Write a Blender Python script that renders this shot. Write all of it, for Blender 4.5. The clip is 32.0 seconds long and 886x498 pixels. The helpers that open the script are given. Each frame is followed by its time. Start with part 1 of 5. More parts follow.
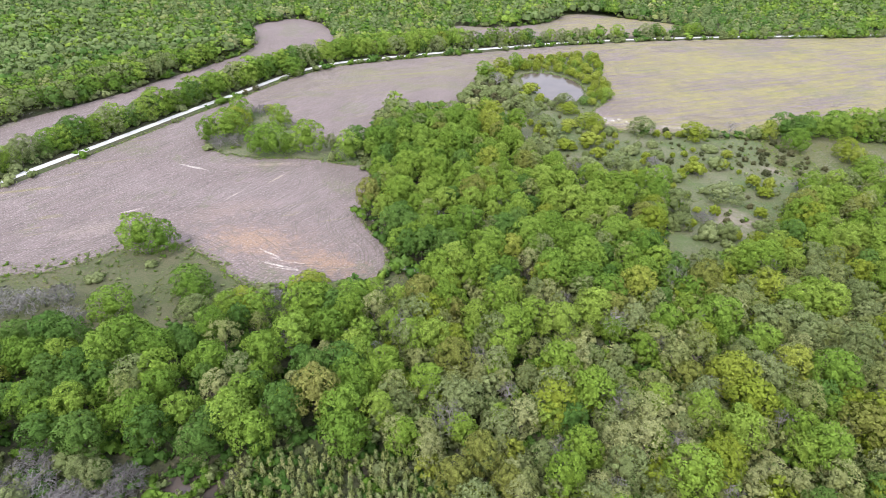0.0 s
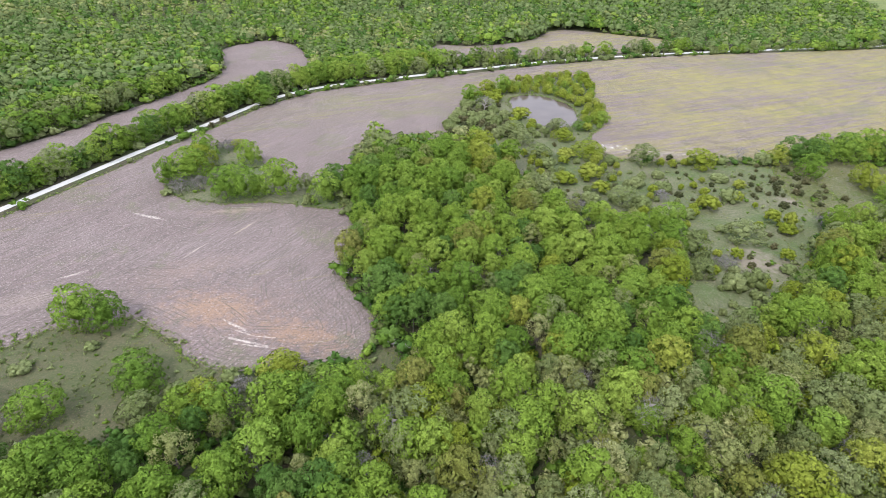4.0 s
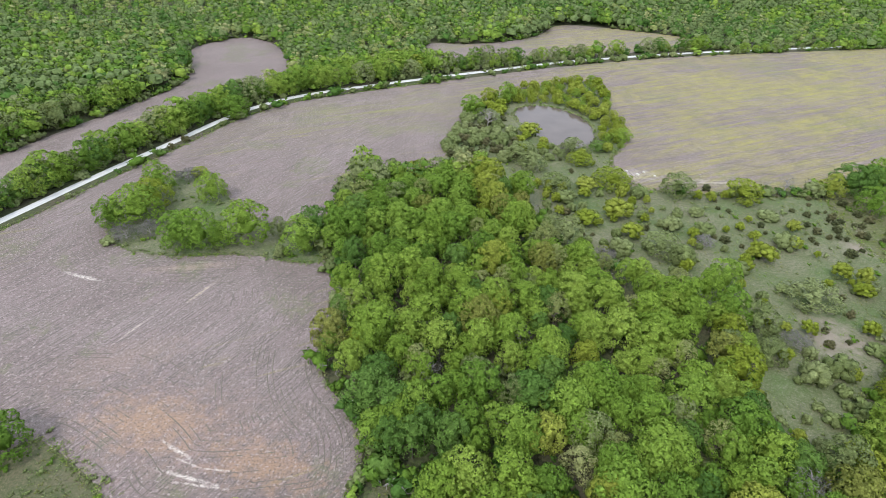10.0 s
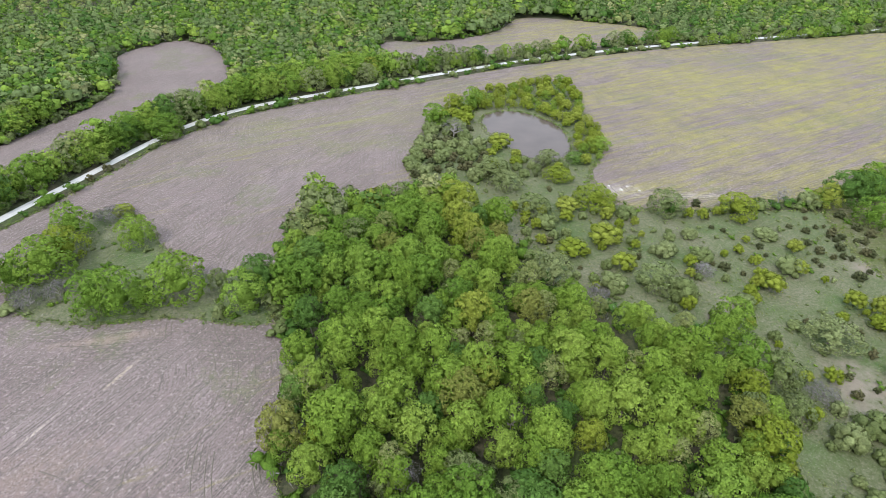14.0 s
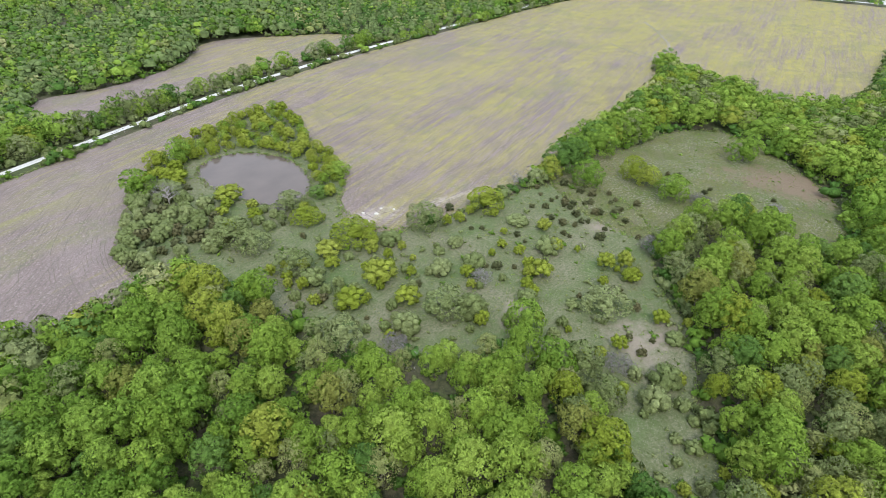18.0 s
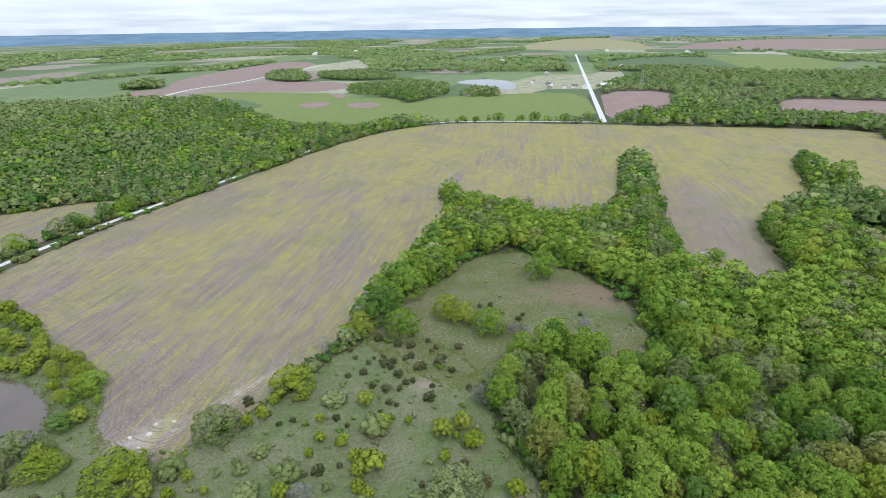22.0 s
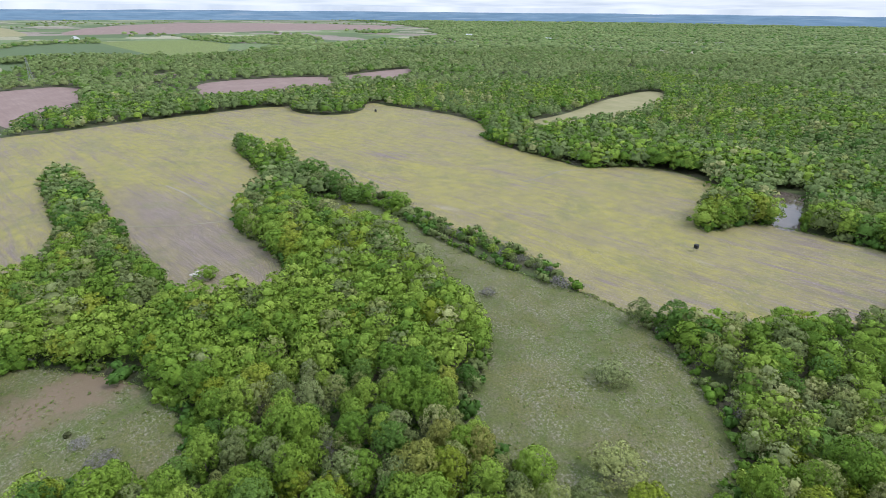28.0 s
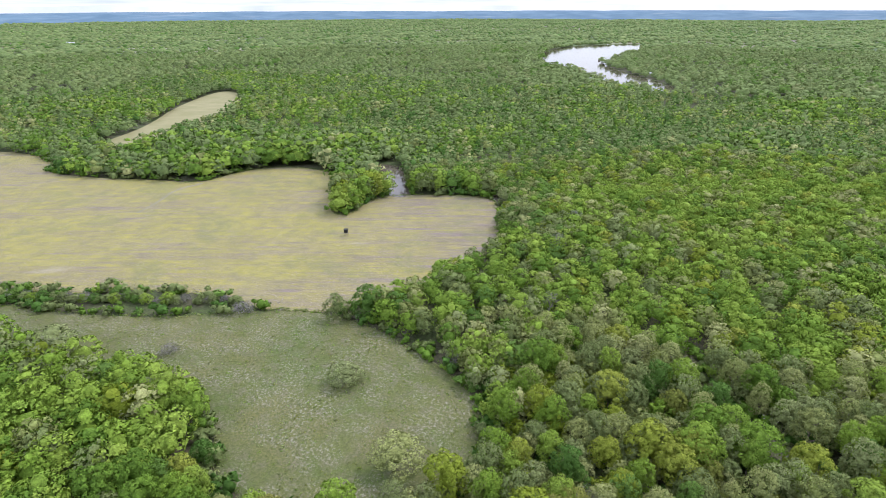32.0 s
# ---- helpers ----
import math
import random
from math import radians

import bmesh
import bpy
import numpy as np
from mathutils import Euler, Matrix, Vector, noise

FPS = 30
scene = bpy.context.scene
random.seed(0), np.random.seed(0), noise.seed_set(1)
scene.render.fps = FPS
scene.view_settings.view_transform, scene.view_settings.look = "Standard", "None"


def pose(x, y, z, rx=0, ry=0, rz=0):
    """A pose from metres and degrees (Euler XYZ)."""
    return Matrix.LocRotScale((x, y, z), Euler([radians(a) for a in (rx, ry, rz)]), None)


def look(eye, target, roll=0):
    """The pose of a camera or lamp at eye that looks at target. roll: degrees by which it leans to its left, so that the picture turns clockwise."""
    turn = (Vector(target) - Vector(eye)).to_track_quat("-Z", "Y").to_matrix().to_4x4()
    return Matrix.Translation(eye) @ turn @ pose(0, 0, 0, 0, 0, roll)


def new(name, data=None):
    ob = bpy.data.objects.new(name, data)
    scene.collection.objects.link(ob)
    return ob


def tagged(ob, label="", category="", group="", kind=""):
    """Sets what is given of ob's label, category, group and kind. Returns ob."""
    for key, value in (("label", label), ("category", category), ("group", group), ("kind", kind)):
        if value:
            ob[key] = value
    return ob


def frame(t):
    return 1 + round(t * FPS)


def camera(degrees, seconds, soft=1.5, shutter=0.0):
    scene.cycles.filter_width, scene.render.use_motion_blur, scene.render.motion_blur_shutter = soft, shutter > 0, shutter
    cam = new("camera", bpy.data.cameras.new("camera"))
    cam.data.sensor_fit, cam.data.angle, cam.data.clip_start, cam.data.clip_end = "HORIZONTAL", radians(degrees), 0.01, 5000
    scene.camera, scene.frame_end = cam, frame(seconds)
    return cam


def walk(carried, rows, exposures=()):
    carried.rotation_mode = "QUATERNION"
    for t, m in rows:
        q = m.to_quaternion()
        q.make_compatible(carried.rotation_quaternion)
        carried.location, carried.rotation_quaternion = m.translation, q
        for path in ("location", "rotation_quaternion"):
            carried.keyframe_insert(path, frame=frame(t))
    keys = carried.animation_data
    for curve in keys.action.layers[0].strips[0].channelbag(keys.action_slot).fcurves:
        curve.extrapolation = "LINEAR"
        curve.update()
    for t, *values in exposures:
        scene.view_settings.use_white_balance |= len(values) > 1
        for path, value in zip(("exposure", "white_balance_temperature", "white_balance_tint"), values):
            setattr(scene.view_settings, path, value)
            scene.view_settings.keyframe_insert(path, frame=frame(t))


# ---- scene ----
cam = camera(78.62, 32.0, soft=0.65)

# The flight: seconds, place in metres, then degrees of heading, dip and lean.
FLIGHT = [
    (0, 0.00, 0.00, 120.00, -0.000, 34.464, 1.516),
    (0.5, -0.49, 3.73, 119.92, 0.223, 34.184, 1.331),
    (1, -1.02, 7.56, 119.83, 0.584, 33.922, 1.091),
    (1.5, -1.54, 11.56, 119.72, 0.847, 33.683, 0.998),
    (2, -2.03, 15.71, 119.62, 1.093, 33.519, 0.876),
    (2.5, -2.48, 20.00, 119.46, 1.408, 33.406, 0.899),
    (3, -2.86, 24.35, 119.24, 1.620, 33.308, 0.921),
    (3.5, -3.20, 28.75, 119.03, 1.861, 33.271, 0.941),
    (5.5, -4.83, 45.31, 118.63, 2.744, 33.841, 1.258),
    (6, -5.14, 49.67, 118.62, 2.927, 34.441, 1.397),
    (6.5, -5.41, 53.98, 118.64, 3.031, 34.512, 1.534),
    (7, -5.62, 58.32, 118.73, 3.162, 34.605, 1.607),
    (7.5, -5.73, 62.59, 118.91, 3.198, 34.653, 1.630),
    (8, -5.79, 66.78, 118.96, 3.206, 34.667, 1.618),
    (8.5, -5.84, 71.07, 118.93, 3.155, 34.705, 1.517),
    (9, -5.93, 75.46, 118.95, 3.151, 34.695, 1.464),
    (9.5, -6.02, 79.98, 118.95, 3.137, 34.752, 1.383),
    (10, -6.05, 84.34, 118.89, 3.247, 34.756, 1.349),
    (10.5, -5.99, 88.61, 118.80, 3.160, 34.738, 1.234),
    (11, -5.86, 92.89, 118.68, 3.155, 34.740, 1.237),
    (11.5, -5.78, 97.16, 118.62, 3.131, 34.737, 1.169),
    (12, -5.76, 101.39, 118.64, 3.103, 34.936, 1.151),
    (12.5, -5.78, 105.63, 118.65, 3.158, 35.968, 1.244),
    (13, -5.78, 109.96, 118.63, 3.171, 35.987, 1.224),
    (13.5, -5.63, 114.27, 118.64, 4.174, 35.983, 1.256),
    (14, -5.41, 118.44, 118.72, 7.825, 35.881, 1.190),
    (14.5, -5.12, 122.60, 118.76, 12.730, 35.686, 1.033),
    (16.5, -2.41, 136.87, 119.34, 26.911, 35.276, 0.783),
    (17, -0.40, 140.12, 119.54, 30.616, 35.212, 0.514),
    (17.5, 1.73, 143.21, 119.74, 34.848, 35.231, 0.326),
    (18, 4.03, 146.13, 119.94, 37.838, 35.257, 0.152),
    (18.5, 6.58, 148.85, 120.17, 41.221, 35.296, 0.041),
    (19, 9.38, 151.36, 120.40, 44.239, 35.356, -0.224),
    (19.5, 12.34, 153.66, 120.65, 47.764, 35.442, -0.353),
    (20, 15.37, 155.85, 120.95, 52.456, 35.490, -0.434),
    (20.5, 18.78, 158.05, 121.25, 55.895, 34.760, -0.663),
    (21, 22.53, 160.18, 121.50, 57.543, 30.112, -0.848),
    (21.5, 26.50, 162.11, 121.57, 58.176, 23.106, -0.772),
    (22, 30.69, 163.92, 121.40, 59.263, 22.498, -0.731),
    (22.5, 35.04, 165.61, 121.16, 63.110, 22.118, -0.730),
    (23, 39.38, 167.08, 120.93, 67.815, 21.719, -0.859),
    (23.5, 43.74, 168.43, 120.86, 72.140, 21.401, -1.031),
    (24, 48.06, 169.48, 120.78, 76.727, 21.149, -1.183),
    (24.5, 52.29, 170.25, 120.64, 81.169, 20.978, -1.388),
    (26.5, 69.46, 168.63, 120.56, 99.305, 22.204, -1.265),
    (27, 73.49, 168.75, 120.62, 107.935, 22.338, -0.860),
    (27.5, 77.41, 169.39, 120.76, 112.925, 23.529, -0.243),
    (28, 81.02, 170.42, 121.02, 115.071, 24.034, 0.529),
    (28.5, 84.28, 171.73, 121.27, 119.363, 24.267, 1.119),
    (29, 87.27, 173.31, 121.52, 124.928, 24.373, 1.565),
    (29.5, 90.13, 175.09, 121.76, 129.934, 24.588, 1.636),
    (30, 93.03, 176.95, 121.98, 134.992, 24.773, 1.632),
    (30.5, 96.07, 178.73, 122.30, 142.811, 24.956, 1.323),
    (31, 99.44, 180.41, 122.67, 152.436, 25.066, 0.736),
    (31.5, 103.07, 181.92, 123.03, 157.811, 25.334, 0.189),
    (32, 106.86, 183.31, 123.35, 158.487, 24.173, -0.177),
]


def flown(x, y, z, heading, dip, lean):
    h, d = radians(heading), radians(dip)
    way = Vector((math.sin(h) * math.cos(d), math.cos(h) * math.cos(d), -math.sin(d)))
    return look((x, y, z), Vector((x, y, z)) + way, lean)


walk(cam, [(r[0], flown(*r[1:])) for r in FLIGHT],
     exposures=[(0.0, 0.38, 6400, 18), (3.0, 0.26, 6400, 18), (6.0, 0.12, 6400, 15), (12.0, 0.02, 6300, 12), (17.0, 0.10, 6300, 12), (19.0, 0.08, 6300, 12), (21.0, 0.04, 6350, 11),
                (22.0, -0.2, 6250, 9), (24.5, -0.38, 6150, 9), (27.0, -0.28, 6200, 11), (28.5, -0.12, 6250, 13), (32.0, 0.12, 6350, 16)])

# ---------------------------------------------------------------- sky and light
SUN_HEIGHT, SUN_SIDE = 52, 215
world = bpy.data.worlds.new("sky")
scene.world = world
world.use_nodes = True


def build_sky():
    nt = world.node_tree
    n, l = nt.nodes, nt.links
    n.clear()
    out = n.new("ShaderNodeOutputWorld")
    bg = n.new("ShaderNodeBackground")
    bg.inputs["Strength"].default_value = 0.103
    sky = n.new("ShaderNodeTexSky")
    sky.sky_type = "NISHITA"
    sky.sun_disc = False
    sky.sun_elevation = radians(SUN_HEIGHT)
    sky.sun_rotation = radians(SUN_SIDE)
    sky.dust_density = 1.5
    # a broken sheet of pale cloud, flattened towards the horizon
    co = n.new("ShaderNodeTexCoord")
    sep = n.new("ShaderNodeSeparateXYZ")
    l.new(co.outputs["Generated"], sep.inputs[0])
    low = n.new("ShaderNodeMath")
    low.operation = "MAXIMUM"
    low.inputs[1].default_value = 0.0
    l.new(sep.outputs["Z"], low.inputs[0])
    add = n.new("ShaderNodeMath")
    add.operation = "ADD"
    add.inputs[1].default_value = 0.06
    l.new(low.outputs[0], add.inputs[0])
    div = n.new("ShaderNodeVectorMath")
    div.operation = "DIVIDE"
    cmb = n.new("ShaderNodeCombineXYZ")
    for k in range(3):
        l.new(add.outputs[0], cmb.inputs[k])
    l.new(co.outputs["Generated"], div.inputs[0])
    l.new(cmb.outputs[0], div.inputs[1])
    noise_ = n.new("ShaderNodeTexNoise")
    noise_.inputs["Scale"].default_value = 0.55
    noise_.inputs["Detail"].default_value = 7
    noise_.inputs["Roughness"].default_value = 0.55
    l.new(div.outputs[0], noise_.inputs["Vector"])
    ramp = n.new("ShaderNodeValToRGB")
    ramp.color_ramp.elements[0].position = 0.30
    ramp.color_ramp.elements[1].position = 0.68
    l.new(noise_.outputs["Fac"], ramp.inputs[0])
    mix = n.new("ShaderNodeMix")
    mix.data_type = "RGBA"
    thin_ = n.new("ShaderNodeMath")
    thin_.operation = "MULTIPLY"
    thin_.inputs[1].default_value = 0.7
    l.new(ramp.outputs[0], thin_.inputs[0])
    l.new(thin_.outputs[0], mix.inputs["Factor"])
    tint = n.new("ShaderNodeMix")
    tint.data_type = "RGBA"
    tint.inputs["Factor"].default_value = 0.6
    l.new(sky.outputs[0], tint.inputs["A"])
    tint.inputs["B"].default_value = (7.4, 8.7, 10.5, 1)
    l.new(tint.outputs["Result"], mix.inputs["A"])
    mix.inputs["B"].default_value = (9.2, 9.7, 10.4, 1)
    # brighter overhead than at the horizon, as under thin cloud
    up = n.new("ShaderNodeMapRange")
    l.new(low.outputs[0], up.inputs["Value"])
    up.inputs["From Min"].default_value, up.inputs["From Max"].default_value = 0.02, 0.7
    up.inputs["To Min"].default_value, up.inputs["To Max"].default_value = 1.30, 1.85
    grade = n.new("ShaderNodeVectorMath")
    grade.operation = "SCALE"
    l.new(mix.outputs["Result"], grade.inputs[0])
    l.new(up.outputs[0], grade.inputs["Scale"])
    l.new(grade.outputs[0], bg.inputs["Color"])
    l.new(bg.outputs[0], out.inputs[0])


build_sky()
sun = new("sun", bpy.data.lights.new("sun", "SUN"))
sun.data.energy, sun.data.angle, sun.data.color = 2.0, radians(10), (1.0, 0.96, 0.9)
h, e = radians(SUN_SIDE), radians(SUN_HEIGHT)
sun.matrix_world = look((math.sin(h) * math.cos(e) * 900, math.cos(h) * math.cos(e) * 900, math.sin(e) * 900), (0, 0, 0))


# ---------------------------------------------------------------- materials
class Mat:
    """A node material under construction."""

    def __init__(self, name, rough=0.9):
        self.m = bpy.data.materials.new(name)
        self.m.use_nodes = True
        self.n, self.l = self.m.node_tree.nodes, self.m.node_tree.links
        self.b = self.n["Principled BSDF"]
        self.b.inputs["Roughness"].default_value = rough
        self.b.inputs["Specular IOR Level"].default_value = 0.25
        self.co = self.n.new("ShaderNodeTexCoord")
        self.geo = self.n.new("ShaderNodeNewGeometry")

    def put(self, socket, value):
        if hasattr(value, "is_output"):
            self.l.new(value, socket)
        elif isinstance(value, tuple) and len(value) == 3 and socket.type == "RGBA":
            socket.default_value = (*value, 1)
        else:
            socket.default_value = value

    def stretched(self, scale=(1, 1, 1), turn=0.0, source=None):
        q = self.n.new("ShaderNodeMapping")
        q.vector_type = "TEXTURE"
        q.inputs["Rotation"].default_value = (0, 0, radians(turn))
        q.inputs["Scale"].default_value = scale
        self.l.new(source or self.geo.outputs["Position"], q.inputs["Vector"])
        return q.outputs[0]

    def noise(self, size, detail=4, rough=0.55, vector=None, warp=0.0):
        q = self.n.new("ShaderNodeTexNoise")
        q.inputs["Scale"].default_value = 1 / size
        q.inputs["Detail"].default_value = detail
        q.inputs["Roughness"].default_value = rough
        q.inputs["Distortion"].default_value = warp
        self.l.new(vector or self.geo.outputs["Position"], q.inputs["Vector"])
        return q.outputs["Fac"]

    def ramp(self, value, *stops):
        q = self.n.new("ShaderNodeValToRGB")
        els = q.color_ramp.elements
        while len(els) < len(stops):
            els.new(0.5)
        for el, (at, col) in zip(els, stops):
            el.position = at
            el.color = (*col, 1) if isinstance(col, tuple) else (col, col, col, 1)
        self.put(q.inputs[0], value)
        return q.outputs[0]

    def mix(self, fac, a, b, how="MIX"):
        q = self.n.new("ShaderNodeMix")
        q.data_type, q.blend_type = "RGBA", how
        self.put(q.inputs["Factor"], fac)
        self.put(q.inputs["A"], a)
        self.put(q.inputs["B"], b)
        return q.outputs["Result"]

    def math(self, how, a, b=0.5):
        q = self.n.new("ShaderNodeMath")
        q.operation, q.use_clamp = how, how != "DISTANCE"
        self.put(q.inputs[0], a)
        self.put(q.inputs[1], b)
        return q.outputs[0]

    def spot(self, x, y, rx, ry, turn=0.0, edge=0.5, wobble=0.35, size=3.0):
        """A worn-edged stain on the ground: 1 inside, 0 outside."""
        q = self.n.new("ShaderNodeMapping")
        q.vector_type = "TEXTURE"
        q.inputs["Location"].default_value = (x, y, 0)
        q.inputs["Rotation"].default_value = (0, 0, radians(turn))
        q.inputs["Scale"].default_value = (rx, ry, 1e4)
        self.l.new(self.geo.outputs["Position"], q.inputs["Vector"])
        ln = self.n.new("ShaderNodeVectorMath")
        ln.operation = "LENGTH"
        self.l.new(q.outputs[0], ln.inputs[0])
        nz = self.noise(size, 4, 0.6)
        s = self.n.new("ShaderNodeMath")
        s.operation = "MULTIPLY_ADD"
        self.l.new(nz, s.inputs[0])
        s.inputs[1].default_value = wobble * 4
        self.l.new(ln.outputs["Value"], s.inputs[2])
        t = self.n.new("ShaderNodeMapRange")
        self.l.new(s.outputs[0], t.inputs["Value"])
        t.inputs["From Min"].default_value = 1 + wobble * 2
        t.inputs["From Max"].default_value = 1 + wobble * 2 - edge
        return t.outputs[0]

    def colour(self, value):
        self.put(self.b.inputs["Base Color"], value)
        return self

    def bump(self, value, depth, strength=0.6):
        q = self.n.new("ShaderNodeBump")
        q.inputs["Strength"].default_value = strength
        q.inputs["Distance"].default_value = depth
        self.put(q.inputs["Height"], value)
        self.l.new(q.outputs[0], self.b.inputs["Normal"])
        return self


def leaf_material(name, dark, mid, light, clear=0.25):
    k = Mat(name, 0.75)
    k.b.inputs["Specular IOR Level"].default_value = 0.14
    at = k.n.new("ShaderNodeAttribute")
    at.attribute_name = "tint"
    info = k.n.new("ShaderNodeObjectInfo")
    s = k.math("ADD", at.outputs["Fac"], k.math("MULTIPLY", info.outputs["Random"], 0.999))
    s = k.math("FRACT", s)
    base = k.ramp(s, (0.0, dark), (0.5, mid), (1.0, light))
    leafy = k.ramp(k.geo.outputs["Random Per Island"], (0.0, 0.80), (1.0, 1.22))
    col = k.mix(1.0, base, leafy, "MULTIPLY")
    tuft = k.noise(0.55, 4, 0.75)
    col = k.mix(1.0, col, k.ramp(tuft, (0.3, 0.66), (0.5, 1.0), (0.7, 1.30)), "MULTIPLY")
    clump = k.noise(1.7, 3, 0.6)
    col = k.mix(1.0, col, k.ramp(clump, (0.32, 0.80), (0.5, 1.0), (0.68, 1.16)), "MULTIPLY")
    k.colour(col).bump(k.math("ADD", k.math("MULTIPLY", tuft, 0.5), k.math("MULTIPLY", clump, 0.5)), 1.0, 0.45)
    tr = k.n.new("ShaderNodeBsdfTranslucent")
    k.l.new(col, tr.inputs["Color"])
    mx = k.n.new("ShaderNodeMixShader")
    mx.inputs[0].default_value = clear
    k.l.new(k.b.outputs[0], mx.inputs[1])
    k.l.new(tr.outputs[0], mx.inputs[2])
    k.l.new(mx.outputs[0], k.n["Material Output"].inputs["Surface"])
    return k.m


LEAF = {
    "green": leaf_material("spring_leaf", (0.127, 0.228, 0.030), (0.176, 0.290, 0.038), (0.228, 0.344, 0.052)),
    "lime": leaf_material("light_spring_leaf", (0.177, 0.282, 0.035), (0.223, 0.334, 0.046), (0.273, 0.373, 0.062)),
    "yellow": leaf_material("young_yellow_leaf", (0.222, 0.285, 0.030), (0.262, 0.322, 0.038), (0.308, 0.350, 0.060)),
    "pale": leaf_material("pale_budding_leaf", (0.241, 0.281, 0.088), (0.297, 0.329, 0.115), (0.353, 0.371, 0.155)),
    "tan": leaf_material("bronze_catkin_leaf", (0.205, 0.235, 0.048), (0.245, 0.265, 0.060), (0.285, 0.290, 0.078)),
    "dull": leaf_material("dull_green_leaf", (0.180, 0.226, 0.078), (0.222, 0.271, 0.099), (0.264, 0.305, 0.125)),
    "dark": leaf_material("dark_green_leaf", (0.085, 0.175, 0.032), (0.115, 0.212, 0.040), (0.150, 0.250, 0.050)),
    # leaf for the far woods, with distance haze painted into its greyed, bluish green
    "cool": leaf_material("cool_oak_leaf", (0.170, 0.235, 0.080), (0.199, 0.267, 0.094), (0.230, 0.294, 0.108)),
    "juniper": leaf_material("juniper_needle", (0.074, 0.086, 0.034), (0.100, 0.106, 0.044), (0.132, 0.124, 0.056), 0.05),
    "grey": leaf_material("bare_twig", (0.17, 0.16, 0.145), (0.215, 0.20, 0.185), (0.26, 0.245, 0.23), 0.0),
}


def bark_material():
    k = Mat("bark")
    v = k.noise(0.25, 6, 0.7, k.stretched((1, 1, 5), 0, k.co.outputs["Object"]))
    k.colour(k.ramp(v, (0.3, (0.10, 0.085, 0.07)), (0.7, (0.24, 0.21, 0.18)))).bump(v, 0.05)
    return k.m


def woodland_floor():
    k = Mat("woodland_floor")
    big, small = k.noise(22, 4), k.noise(1.4, 6, 0.7)
    c = k.mix(k.ramp(big, (0.42, 0.0), (0.6, 1.0)), (0.11, 0.095, 0.06), (0.075, 0.11, 0.03))
    c = k.mix(k.ramp(small, (0.40, 0.0), (0.62, 1.0)), c, (0.045, 0.05, 0.026))
    k.colour(k.mix(k.ramp(k.noise(0.5, 4, 0.75), (0.56, 0.0), (0.70, 0.6)), c, (0.20, 0.175, 0.13)))
    k.bump(small, 0.3)
    return k.m


